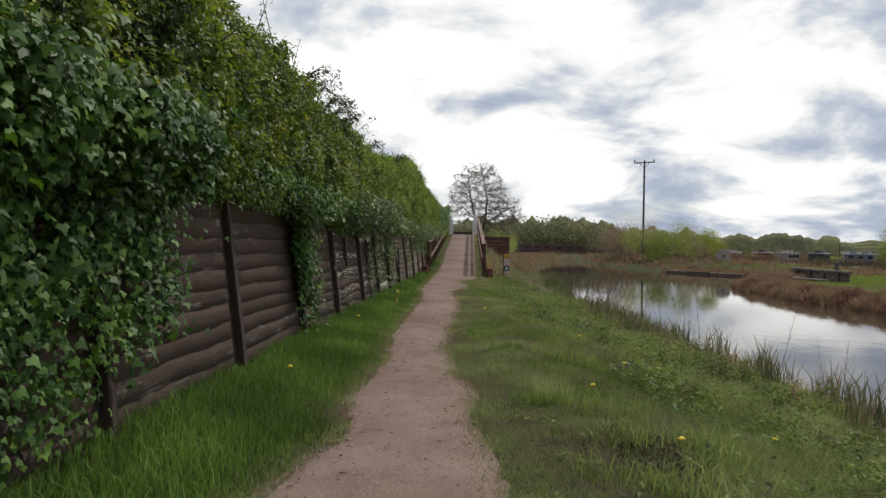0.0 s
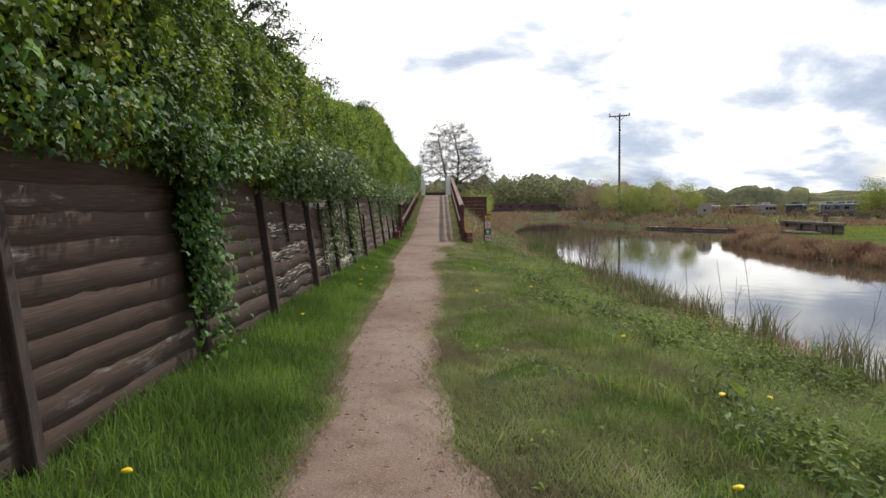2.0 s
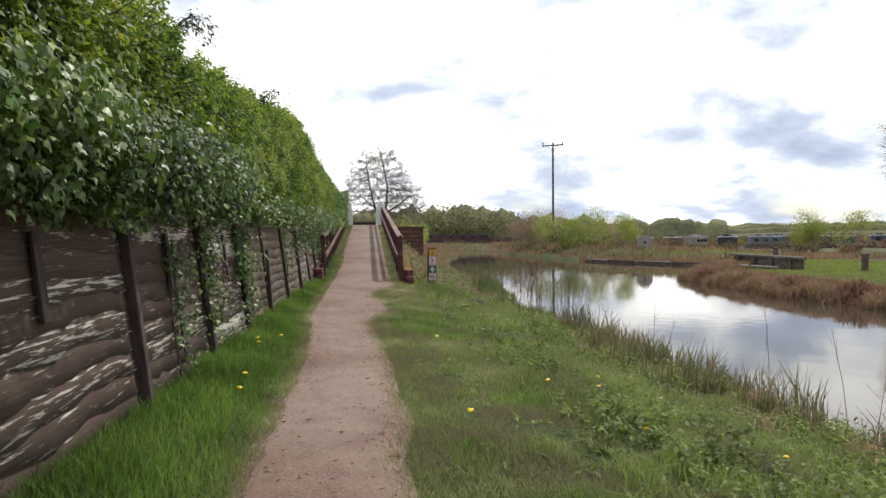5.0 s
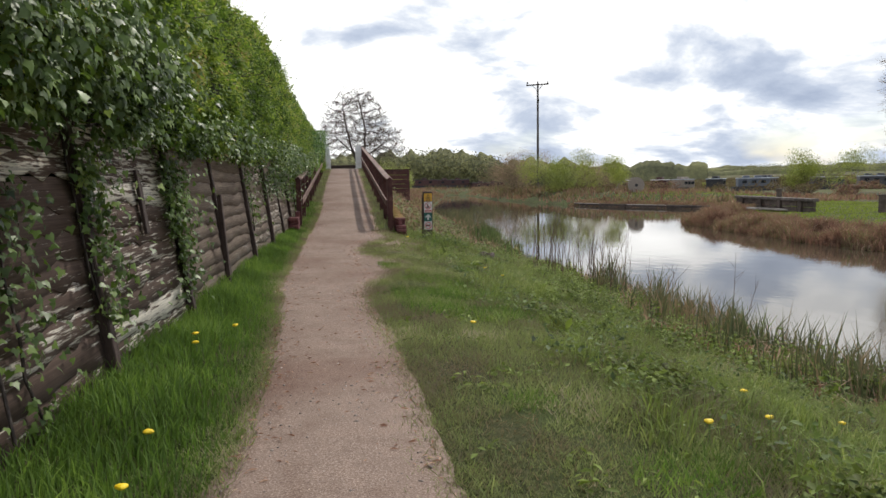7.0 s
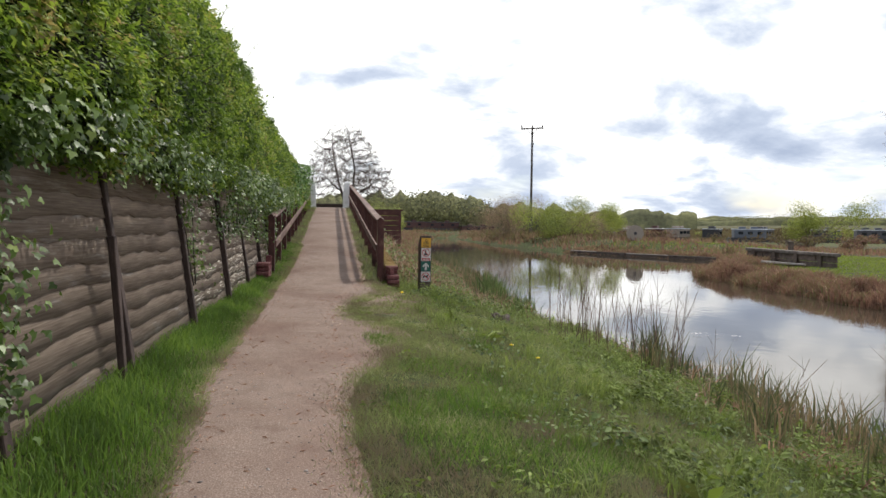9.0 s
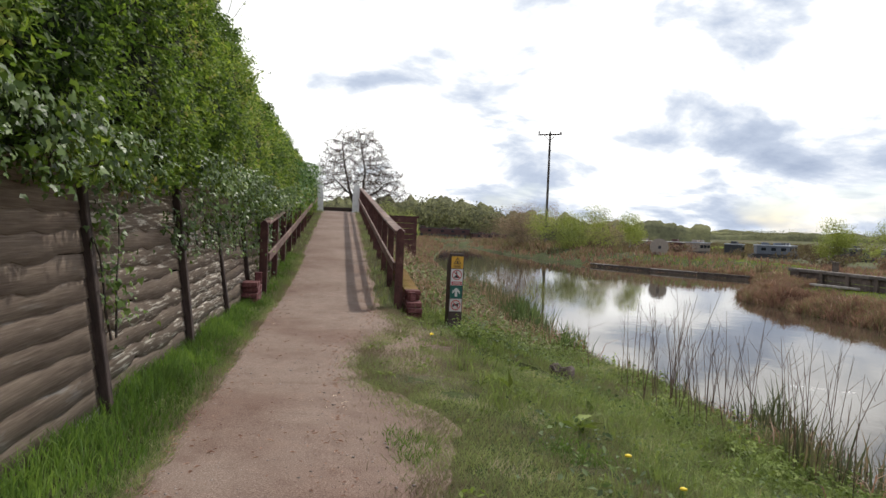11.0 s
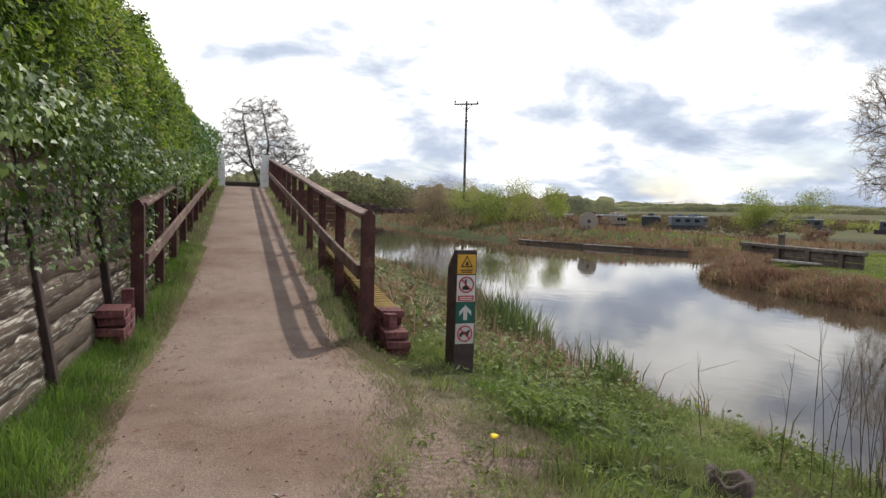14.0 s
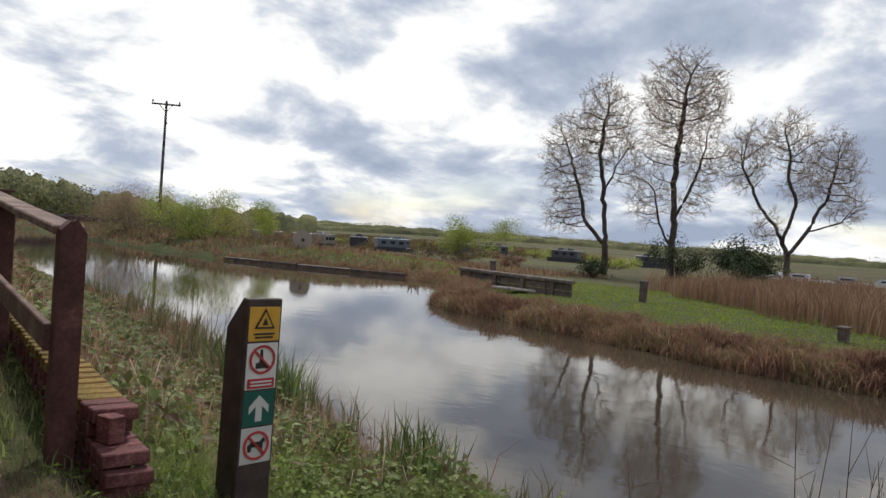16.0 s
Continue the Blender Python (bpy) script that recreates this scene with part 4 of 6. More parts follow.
# ---- the ramp, its rails and brickwork ----
def rail_run(x0, y0, x1, y1, label, group):
    rail = thing("handrail", label, "railing")
    h = 1.1
    n = int(round((y1 - y0) / 1.75))
    for k in range(n + 1):
        f = k / n
        x, y = x0 + (x1 - x0) * f, y0 + (y1 - y0) * f
        z = float(ramp_height(y))
        low = float(land(x, y)) - 0.1
        if k == 0:
            top = z + h + 0.03
            part("end_post", prism([(-0.058, low), (0.058, low), (0.058, top - 0.04), (0.015, top + 0.02), (-0.015, top + 0.02), (-0.058, top - 0.025)], 0.11, pose(x, y - 0.14, 0)), M_RAIL, rail, "stout end post with a chamfered top")
            continue
        bm = box((0.1, 0.1, z + h - low - 0.02), (x, y, (z + h + low) / 2), None, 0.008)
        part("post", bm, M_RAIL, rail)
    ys = [y0, y0 + 1.2, y0 + 3.0] + list(np.linspace(y0 + 5, y1, 5))
    inner = 0.07 if x0 < -0.5 else -0.07
    for a, b in zip(ys[:-1], ys[1:]):
        fa, fb = (a - y0) / (y1 - y0), (b - y0) / (y1 - y0)
        pa = (x0 + (x1 - x0) * fa, a - 0.05, float(ramp_height(a)) + h)
        pb = (x0 + (x1 - x0) * fb, b - 0.05, float(ramp_height(b)) + h)
        part("cap_rail", beam(pa, pb, 0.15, 0.045, 0.008), M_CAP, rail, "worn flat handrail board")
        qa, qb = (pa[0] + inner, pa[1], pa[2] - 0.52), (pb[0] + inner, pb[1], pb[2] - 0.52)
        part("mid_rail", beam(qa, qb, 0.04, 0.13, 0.006), M_CAP, rail, "worn lower rail board")
    return rail


def build_bridge():
    rail_run(0.44, 25.25, 0.36, 47.0, "dark red-brown timber handrail along the ramp", "")
    rail_run(-1.6, 26.0, -1.62, 47.0, "dark red-brown timber handrail below the hedge", "")
    for x, s in ((-1.47, 1), (0.17, -1)):
        p = thing("bridge_end_post", "white-painted tapering post at the bridge end", "post", "white posts at the bridge")
        out = [(-0.17, 0), (0.17, 0), (0.17, 0.75), (0.1, 1.26), (-0.12, 1.3), (-0.17, 0.8)]
        part("board", prism([(a * s, b) for a, b in out], 0.14), M_WHITE, p)
        part("foot_block", box((0.4, 0.2, 0.1), (0, 0.07, 0.03), None, 0.01), M_WHITE, p)
        p.location = (x, 47.15, RAMP_TOP - 0.06)
    sill = thing("bridge_sill", "dark timber threshold across the bridge end", "timber sill")
    part("beam", box((1.6, 0.2, 0.14), (0, 0, 0.03), None, 0.015), M_POST, sill)
    sill.location = (-0.62, 47.4, RAMP_TOP + 0.07)
    deck = thing("bridge_deck", "worn timber planks of the bridge deck", "bridge deck")
    for k in range(24):
        part("plank", box((2.2, 0.26, 0.06), (0, k * 0.285, 0), None, 0.006), M_TIMBER, deck)
    deck.location = (-0.62, 47.8, RAMP_TOP + 0.035)
    screen = thing("timber_screen", "dark brown boarded screen beside the ramp", "screen")
    for x in (0.65, 1.92):
        part("post", box((0.1, 0.1, 1.9), (x, 37.6, 0.62), None, 0.008), M_RAIL, screen)
    for k in range(7):
        part("board", box((1.38, 0.03, 0.17), (1.285, 37.53, 0.42 + 0.178 * k), None, 0.005), M_RAIL, screen)
    part("top_rail", box((1.5, 0.14, 0.05), (1.285, 37.57, 1.6), None, 0.006), M_RAIL, screen)



def brick_mesh(mat, name):
    bm = box((0.215, 0.1025, 0.065), (0, 0, 0), None, 0.006)
    me = bpy.data.meshes.new(name)
    bm.to_mesh(me)
    bm.free()
    me.materials.append(mat)
    return me


def wing_wall(name, label, x, y0, length, courses, tops, mossy_from):
    """A low wall one brick thick along y: headers and stretchers, its top stepping up with the ramp."""
    wall = thing(name, label, "brick wall")
    plain_brick, moss = brick_mesh(M_BRICK, "brick"), brick_mesh(M_MOSS, "brick")
    n = int(length / 0.1125)
    for row in range(courses):
        for k in range(n):
            y = y0 + k * 0.1125 + (0.056 if row % 2 else 0)
            top = tops(y)
            z = float(ramp_height(y)) * 0.85 - 0.3 + row * 0.0755
            if z + 0.03 > top:
                continue
            last = z + 0.1055 > top
            ob = part_mesh("brick", moss if last and y > mossy_from else plain_brick, wall)
            ob.location = (x + rng.normal(0, 0.004), y, z)
            ob.rotation_euler = (rng.normal(0, 0.012), rng.normal(0, 0.012), rng.normal(0, 0.012))
    part("mortar", prism([(x - 0.095, -0.2), (x + 0.095, -0.2), (x + 0.095, tops(y0 + 0.6) - 0.05), (x - 0.095, tops(y0 + 0.6) - 0.05)], min(length - 0.3, 0.9), pose(0, y0 + 0.32, 0)), M_MORTAR, wall, "dirty grey mortar core")
    return wall


def build_brickwork():
    def tops_right(y):
        return 0.16 if y < 25.02 else 0.31 + max(0.0, (y - 25.3)) * 0.082

    wall = wing_wall("brick_wing_wall", "purple-red brick wing wall with a mossy top", 0.65, 24.78, 5.2, 9, tops_right, 25.25)
    ob = part_mesh("brick", brick_mesh(M_BRICK, "brick"), wall)
    ob.matrix_basis = pose(0.62, 24.97, 0.22, 0, 90, 20) @ Matrix.Diagonal((0.6, 1.1, 1.3, 1))

    def tops_left(y):
        return 0.42 if y < 25.15 else 0.34

    wing_wall("brick_pier", "small worn red brick pier at the foot of the ramp", -1.66, 24.85, 0.6, 9, tops_left, 99)
    cap = thing("brick_stub", "loose upright brick on the pier", "brick")
    part("brick", box((0.1, 0.11, 0.16), (0, 0, 0.08), None, 0.008), M_BRICK, cap)
    cap.matrix_basis = pose(-1.6, 25.3, 0.33, 0, 0, 8)


def build_waymarker():
    post = thing("waymarker_post", "brown waymarker post with four square safety signs", "waymarker")
    w, d, h = 0.2, 0.19, 0.97
    bm = bmesh.new()
    prof = [(0, -0.12), (d, -0.12), (d, h - 0.16), (0.05, h), (0, h)]
    faces = []
    for sx in (-w / 2, w / 2):
        faces.append([bm.verts.new((sx, y, z)) for y, z in prof])
    bm.faces.new(faces[0])
    bm.faces.new(faces[1][::-1])
    for k in range(len(prof)):
        j = (k + 1) % len(prof)
        bm.faces.new((faces[0][k], faces[1][k], faces[1][j], faces[0][j]))
    bmesh.ops.recalc_face_normals(bm, faces=bm.faces)
    bmesh.ops.bevel(bm, geom=list(bm.edges), offset=0.006, segments=1, affect="EDGES")
    part("shaft", bm, M_SIGNPOST, post)

    def plate(top, height, mat, label):
        z = h - top - height / 2
        p = part("plate", box((0.174, 0.004, height), (0, -0.002, z), None, 0.001), mat, post, label)
        return p, z

    y = -0.0075
    p, z = plate(0.04, 0.172, M_YELLOW, "yellow warning plate with a triangle")
    tri = [(-0.058, -0.042), (0.058, -0.042), (0, 0.06)]
    part("triangle", prism(tri, 0.003, pose(0, y, z + 0.018)), M_BLACK, p)
    part("triangle_field", prism([(a * 0.72, b * 0.72 - 0.002) for a, b in tri], 0.003, pose(0, y - 0.0025, z + 0.018)), M_YELLOW, p)
    part("pictogram", prism([(-0.016, -0.024), (0.016, -0.024), (0.008, 0.0), (0.0, 0.014), (-0.008, 0.0)], 0.003, pose(0, y - 0.005, z + 0.018)), M_BLACK, p)
    for k in range(2):
        part("text_bar", box((0.12 - 0.02 * k, 0.003, 0.009), (0, y + 0.0015, z - 0.05 - 0.017 * k), None, 0), M_BLACK, p)
    p, z = plate(0.222, 0.232, M_SIGNWHITE, "white prohibition plate with a red ring and panel")
    part("shape", prism([(-0.035, -0.045), (0.035, -0.045), (0.03, -0.02), (0.006, -0.012), (0.0, 0.05), (-0.012, 0.05), (-0.014, -0.01), (-0.035, -0.02)], 0.003, pose(0, y, z + 0.034)), M_BLACK, p)
    part("ring", ring(0.073, 0.012, 0.003, pose(0, y - 0.003, z + 0.034)), M_RED, p)
    part("slash", box((0.13, 0.003, 0.011), (0, y - 0.003, z + 0.034), pose(0, 0, 0, 0, 45, 0), 0), M_RED, p)
    pan = part("panel", box((0.15, 0.003, 0.048), (0, y, z - 0.085), None, 0), M_RED, p)
    for k in range(2):
        part("text_bar", box((0.12, 0.002, 0.008), (0, y - 0.003, z - 0.077 - 0.017 * k), None, 0), M_SIGNWHITE, p)
    p, z = plate(0.462, 0.176, M_GREEN, "green plate with a white arrow pointing up")
    part("arrow", prism([(-0.018, -0.065), (0.018, -0.065), (0.018, 0.012), (0.056, -0.026), (0.056, 0.012), (0, 0.066), (-0.056, 0.012), (-0.056, -0.026), (-0.018, 0.012)], 0.003, pose(0, y, z)), M_SIGNWHITE, p)
    p, z = plate(0.646, 0.18, M_SIGNWHITE, "white plate with a crossed-out dark shape in a red ring")
    part("shape", prism([(-0.045, -0.03), (-0.03, -0.03), (-0.026, -0.008), (0.018, -0.008), (0.022, -0.03), (0.036, -0.03), (0.038, 0.01), (0.052, 0.018), (0.04, 0.036), (0.02, 0.018), (-0.03, 0.018), (-0.05, 0.0)], 0.003, pose(0, y, z)), M_BLACK, p)
    part("ring", ring(0.073, 0.012, 0.003, pose(0, y - 0.003, z)), M_RED, p)
    part("slash", box((0.13, 0.003, 0.011), (0, y - 0.003, z), pose(0, 0, 0, 0, 45, 0), 0), M_RED, p)
    post.matrix_basis = pose(1.22, 24.65, -0.09, 0, 0.5, 6)


build_bridge()
build_brickwork()
build_waymarker()


# ---- far bank ----
def build_far_bank():
    # timber piling along the offside
    line = [(15.4, 84), (15.7, 76), (17.1, 63), (19.1, 57.5), (22.3, 51.5)]
    wall = thing("canal_piling", "low dark timber piling along the far canal edge", "canal edge")
    for (ax, ay), (bx, by) in zip(line[2:-1], line[3:]):
        n = max(2, int(math.hypot(bx - ax, by - ay) / 2.4))
        for k in range(n):
            a = (ax + (bx - ax) * k / n, ay + (by - ay) * k / n, WATER + 0.02 + rng.normal(0, 0.02))
            b = (ax + (bx - ax) * (k + 0.97) / n, ay + (by - ay) * (k + 0.97) / n, WATER + 0.02 + rng.normal(0, 0.02))
            part("plank", beam(a, b, 0.12, 0.36, 0.02), M_PILING, wall)
            a2, b2 = (a[0], a[1] - 0.06, WATER + 0.2), (b[0], b[1] - 0.06, WATER + 0.2)
            part("coping", beam(a2, b2, 0.15, 0.045, 0.012), M_TIMBER if (k % 3) else M_STONE, wall)
    jetty = thing("lock_beam", "long weathered grey timber beam on posts", "timber beam")
    a, b = Vector((19.8, 44.3, 0.06)), Vector((20.1, 38.4, 0.0))
    part("beam", beam(a, b, 0.34, 0.14, 0.02), M_TIMBER, jetty, "flat grey top beam")
    for k in range(5):
        c, d = a.lerp(b, k / 5), a.lerp(b, (k + 0.97) / 5)
        for row in range(2):
            part("board", beam((c.x, c.y, c.z - 0.2 - 0.27 * row), (d.x, d.y, d.z - 0.2 - 0.27 * row), 0.12, 0.25, 0.015), M_PILING, jetty)
    for k in range(4):
        c = a.lerp(b, (k + 0.4) / 4)
        part("upright", box((0.16, 0.16, 0.75), (c.x - 0.12, c.y - 0.05, c.z - 0.35), pose(0, 0, 0, 0, 0, 22), 0.015), M_PILING, jetty)
    slab = thing("stone_slab", "pale flat stone slab by the timber beam", "slab")
    part("slab", box((1.6, 0.9, 0.1), (0, 0, 0), None, 0.02), M_STONE, slab)
    slab.matrix_basis = pose(18.9, 40.2, -0.42, 0, 4, 5)
    for x, y, hh in ((21.8, 36.5, 0.75), (23.2, 45.9, 1.0), (17.9, 28.2, 0.35)):
        p = thing("mooring_post", "short dark timber mooring post in the grass", "post", "mooring posts on the far bank")
        part("shaft", box((0.22, 0.22, hh + 0.2), (0, 0, hh / 2 - 0.1), None, 0.02), M_PILING, p)
        part("cap", box((0.28, 0.28, 0.06), (0, 0, hh), None, 0.015), M_TIMBER, p)
        p.location = (x, y, float(land(x, y)))


def bare_tree(label, at, stems, crowns, seed, name="alder_tree", across=(0.7, -0.71, 0), spread=900, tiered=False):
    """A tree in bud. Stems are drawn across the view of the canal; from them branches grow towards points spread through the crowns
    (side, height, half width, half height), thickening downwards as twigs join, and fine twigs end them."""
    r = np.random.default_rng(seed)
    tree = thing(name, label, "tree", "", "", at)
    across = np.array(across)
    deep = np.array([-across[1], across[0], 0])
    # points that the branches grow to
    size = np.array([w * w * h for _, _, w, h in crowns])
    which = r.choice(len(crowns), spread, p=size / size.sum())
    d = unit(r.normal(0, 1, (spread, 3))) * r.uniform(0.1, 1, (spread, 1)) ** 0.42
    c = np.array(crowns)[which]
    goals = across * (c[:, 0] + d[:, 0] * c[:, 2] * 0.9)[:, None] + deep * (d[:, 1] * c[:, 2] * 0.9)[:, None]
    tall = c[:, 1] + d[:, 2] * c[:, 3]
    if tiered:
        tall = np.round(tall / 0.85) * 0.85 + r.normal(0, 0.12, spread)
    goals[:, 2] = tall
    nodes, parent = [np.array([0, 0, -0.25])], [-1]
    for stem in stems:
        line = np.array(stem, float)
        steps = np.concatenate([np.linspace(a, b, max(2, int(np.hypot(*(b - a)) / 0.4)), endpoint=False) for a, b in zip(line[:-1], line[1:])] + [line[-1:]])
        pts = across * (steps[:, :1] + r.normal(0, 0.05, (len(steps), 1))) + deep * np.cumsum(r.normal(0, 0.07, len(steps)))[:, None]
        pts[:, 2] = steps[:, 1]
        last = int(np.argmin([np.linalg.norm(n - pts[0]) for n in nodes]))
        for p in pts:
            nodes.append(p)
            parent.append(last)
            last = len(nodes) - 1
    near, best = np.zeros(spread, int), np.full(spread, 1e9)
    fresh, step = 0, 0.36
    for _ in range(90):
        block = np.array(nodes[fresh:])
        dist = np.linalg.norm(goals[:, None] - block[None], axis=2)
        k = dist.argmin(1)
        m = dist[np.arange(spread), k]
        near, best = np.where(m < best, k + fresh, near), np.minimum(m, best)
        fresh = len(nodes)
        live = best > 0.42
        if not live.any():
            break
        for n in np.unique(near[live]):
            pull = unit(goals[live & (near == n)] - nodes[n]).sum(0)
            pull = unit(pull + r.normal(0, 0.22, 3) + np.array([0, 0, 0.0 if tiered else 0.12]))
            nodes.append(nodes[n] + pull * step)
            parent.append(int(n))
    P, parent = np.array(nodes), np.array(parent)
    load = np.zeros(len(P))
    kids = [[] for _ in P]
    for n in range(len(P) - 1, 0, -1):
        load[n] = max(load[n], 1.0)
        load[parent[n]] += load[n]
        kids[parent[n]].append(n)
    girth = 0.016 * np.maximum(load, 1) ** (0.42 if tiered else 0.47)
    girth = girth * (1 + 0.5 * np.exp(-np.maximum(P[:, 2], 0) / 0.35))
    limbs, twigs, fine, buds = [], [], [], []
    starts = [(0, k) for k in kids[0]]
    while starts:
        a, n = starts.pop()
        chain = [a]
        while True:
            chain.append(n)
            if not kids[n]:
                break
            order = sorted(kids[n], key=lambda q: -load[q])
            starts += [(n, q) for q in order[1:]]
            n = order[0]
        rad = girth[chain].copy()
        rad[0] = min(rad[0], rad[1] * 1.15)
        (limbs if rad[1] > 0.045 else twigs).append((P[chain], rad))
    for n in np.flatnonzero(girth < 0.05):
        d0 = unit(P[n] - P[parent[n]])
        for _ in range(2 if kids[n] else 5):
            ln = r.uniform(0.45, 1.15)
            d1 = unit(d0 + r.normal(0, 0.55, 3) * (1, 1, 0.4 if tiered else 1) + np.array([0, 0, 0.0 if tiered else 0.18]))
            q = P[n] + d1 * ln * 0.5
            e = q + unit(d1 + r.normal(0, 0.3, 3)) * ln * 0.5
            fine.append(([P[n], q, e], (0.012, 0.009, 0.005)))
            for _ in range(3):
                g = q + unit(d1 + r.normal(0, 0.6, 3)) * ln * r.uniform(0.3, 0.5)
                fine.append(([q, g], (0.007, 0.004)))
                buds.append(g)
            buds.append(e)
    V, F = tubes(limbs, 8)
    part_mesh("trunk", raw("trunk", V, F, M_BARK, True), tree, "dark crooked trunk and limbs")
    V, F = tubes(twigs, 4)
    part_mesh("branch_growth", raw("branch_growth", V, F, M_BARK), tree, "thin dark branches", "stuff")
    V, F = tubes(fine, 3)
    part_mesh("twig_growth", raw("twig_growth", V, F, M_BARK if tiered else M_BUDTWIG), tree, "fine bare twigs", "stuff")
    buds = np.array(buds)
    V, F = leaf_cloud(buds, np.array([[0, 0, 1.0]]), r.uniform(0.04, 0.085, len(buds)), "oval", 0.6, 0.1)
    part_mesh("crown", raw("crown", V, F, M_TWIG), tree, "haze of brownish opening buds", "stuff")
    return tree


def bush(name, label, at, size, mat, count, leaf, seed, category="bush", clumps=9):
    r = np.random.default_rng(seed)
    ob = thing(name, label, category, "", "", at)
    cx = r.normal(0, 0.33, (clumps, 3)) * [size[0], size[1], 0.0]
    cz = r.uniform(0.25, 0.75, clumps) * size[2]
    rr = r.uniform(0.16, 0.36, clumps)
    which = r.integers(0, clumps, count)
    d = unit(r.normal(0, 1, (count, 3)))
    rad = rr[which][:, None] * r.uniform(0.45, 1.15, (count, 1))
    P = cx[which] + np.stack([0 * cz, 0 * cz, cz], 1)[which] + d * rad * np.array(size) * [1, 1, 1.0]
    P[:, 2] = np.abs(P[:, 2])
    V, F = leaf_cloud(P, d + [0, 0, 0.4], r.uniform(0.6, 1.4, count) * leaf, "oval", 0.55, 0.1)
    part_mesh("crown", raw("crown", V, F, mat), ob, "", "stuff")
    paths = []
    for k in range(clumps * 3):
        c = cx[k % clumps] + [0, 0, cz[k % clumps]] + r.normal(0, 0.1, 3) * size
        tip = c + np.array([r.normal(0, 0.1) * size[0], r.normal(0, 0.1) * size[1], r.uniform(0.02, 0.14) * size[2]])
        paths.append(([(r.normal(0, 0.1), r.normal(0, 0.1), -0.1), tuple(c * [0.5, 0.5, 0.6]), tuple(c), tuple(tip)], (0.03, 0.02, 0.011, 0.004)))
    V, F = tubes(paths, 4)
    part_mesh("woody_growth", raw("woody_growth", V, F, M_BARK if mat is M_DARKLEAF else M_TWIGBARK), ob, "thin bare stems", "stuff")
    return ob


def build_trees():
    bare_tree("tall tree in bud with two rising stems", (43.3, 54.8, -0.45),
              (((0, 0), (-0.1, 3.2), (-0.4, 6.0), (-0.9, 9.0), (-0.7, 12.0)), ((-0.1, 2.2), (-1.7, 3.9), (-2.2, 6.2), (-3.1, 9.0)), ((-0.4, 6.0), (0.5, 8.5))),
              ((-0.7, 11.0, 2.4, 3.7), (-3.1, 8.4, 2.3, 3.7), (1.0, 8.6, 1.5, 2.6), (-3.1, 4.4, 1.9, 1.6)), 11, spread=1500)
    bare_tree("tallest slender tree with bare limbs in bud", (46.0, 50.9, -0.45),
              (((0, 0), (0.1, 4.0), (-0.1, 7.5), (0.1, 10.5), (0.2, 13.0)), ((0, 2.0), (-1.1, 4.0), (-1.6, 6.4)), ((0.0, 4.5), (1.1, 6.6), (1.9, 9.4))),
              ((0.1, 12.9, 3.4, 3.7), (1.7, 8.8, 1.9, 2.3), (-1.8, 6.2, 1.7, 2.6), (1.2, 5.6, 1.5, 1.5), (-1.4, 9.4, 1.7, 1.9)), 23, spread=1500)
    bare_tree("leaning tree with wide crooked bare limbs", (56.1, 46.9, -0.45),
              (((0, 0), (0, 2.4), (-1.0, 4.4), (-2.6, 6.3), (-4.0, 9.0)), ((-0.6, 3.4), (0.2, 6.2), (-0.6, 8.4), (-0.5, 10.6)), ((0, 2.4), (1.3, 4.3), (2.4, 6.9), (3.0, 9.4)), ((1.3, 4.3), (3.8, 5.2))),
              ((-3.7, 9.8, 2.1, 2.7), (-0.6, 11.4, 2.0, 2.2), (2.8, 9.5, 2.4, 2.8), (0.6, 8.2, 1.8, 1.8), (4.0, 6.2, 1.7, 1.5), (-1.9, 4.6, 1.3, 1.3)), 35, spread=1500)
    bare_tree("dark spreading tree with flat tiers of budding twigs", (0.8, 92, 0.1),
              (((0, 0), (0.1, 3.0), (-0.7, 5.6), (-1.3, 8.4), (-1.5, 10.2)), ((0.1, 2.2), (0.9, 4.6), (1.0, 7.4), (0.4, 10.4)), ((-0.3, 4.4), (-2.4, 6.4)), ((0.7, 4.0), (2.9, 5.4))),
              ((-0.2, 7.8, 4.2, 4.0), (2.2, 5.4, 4.0, 2.2), (-2.4, 5.4, 2.6, 2.0)), 47, "spreading_tree", (1.0, 0.0, 0), 1600, True)
    bush("willow_bush", "bright yellow-green willow bush on the far bank", (20.2, 75.2, -0.45), (5.0, 4, 4.4), M_WILLOW, 20000, 0.11, 3)
    bush("willow_bush", "bright yellow-green willow bush by the moored boats", (39.2, 66.5, -0.45), (4.4, 4, 4.0), M_WILLOW, 10000, 0.11, 4)
    bush("thorn_bush", "reddish-brown leafless thorn bush beneath the pole", (18.9, 88.5, -0.45), (5.5, 4, 6.0), M_TWIG, 11000, 0.1, 5, "bush", 11)
    bush("thorn_bush", "reddish-brown leafless thorn bush among the reeds", (28, 88, -0.45), (5, 4, 4.6), M_TWIG, 7000, 0.1, 6)
    bush("evergreen_bush", "dark round evergreen bush beyond the tan reeds", (42.2, 43.4, -0.5), (4.2, 3.4, 3.6), M_DARKLEAF, 5200, 0.16, 7)
    bush("evergreen_bush", "small dark shrub on the far grass", (36.5, 50.5, -0.45), (1.5, 1.4, 1.6), M_DARKLEAF, 1200, 0.14, 8)
    bush("evergreen_bush", "dark ivy shrub round a tree foot", (46.2, 50.2, -0.45), (3.0, 2.6, 3.4), M_DARKLEAF, 2400, 0.16, 9)
    bush("thorn_bush", "pale scrubby bush at the bridge side", (2.3, 48.5, 0.3), (1.8, 4, 2.2), M_WILLOW, 7000, 0.06, 10)
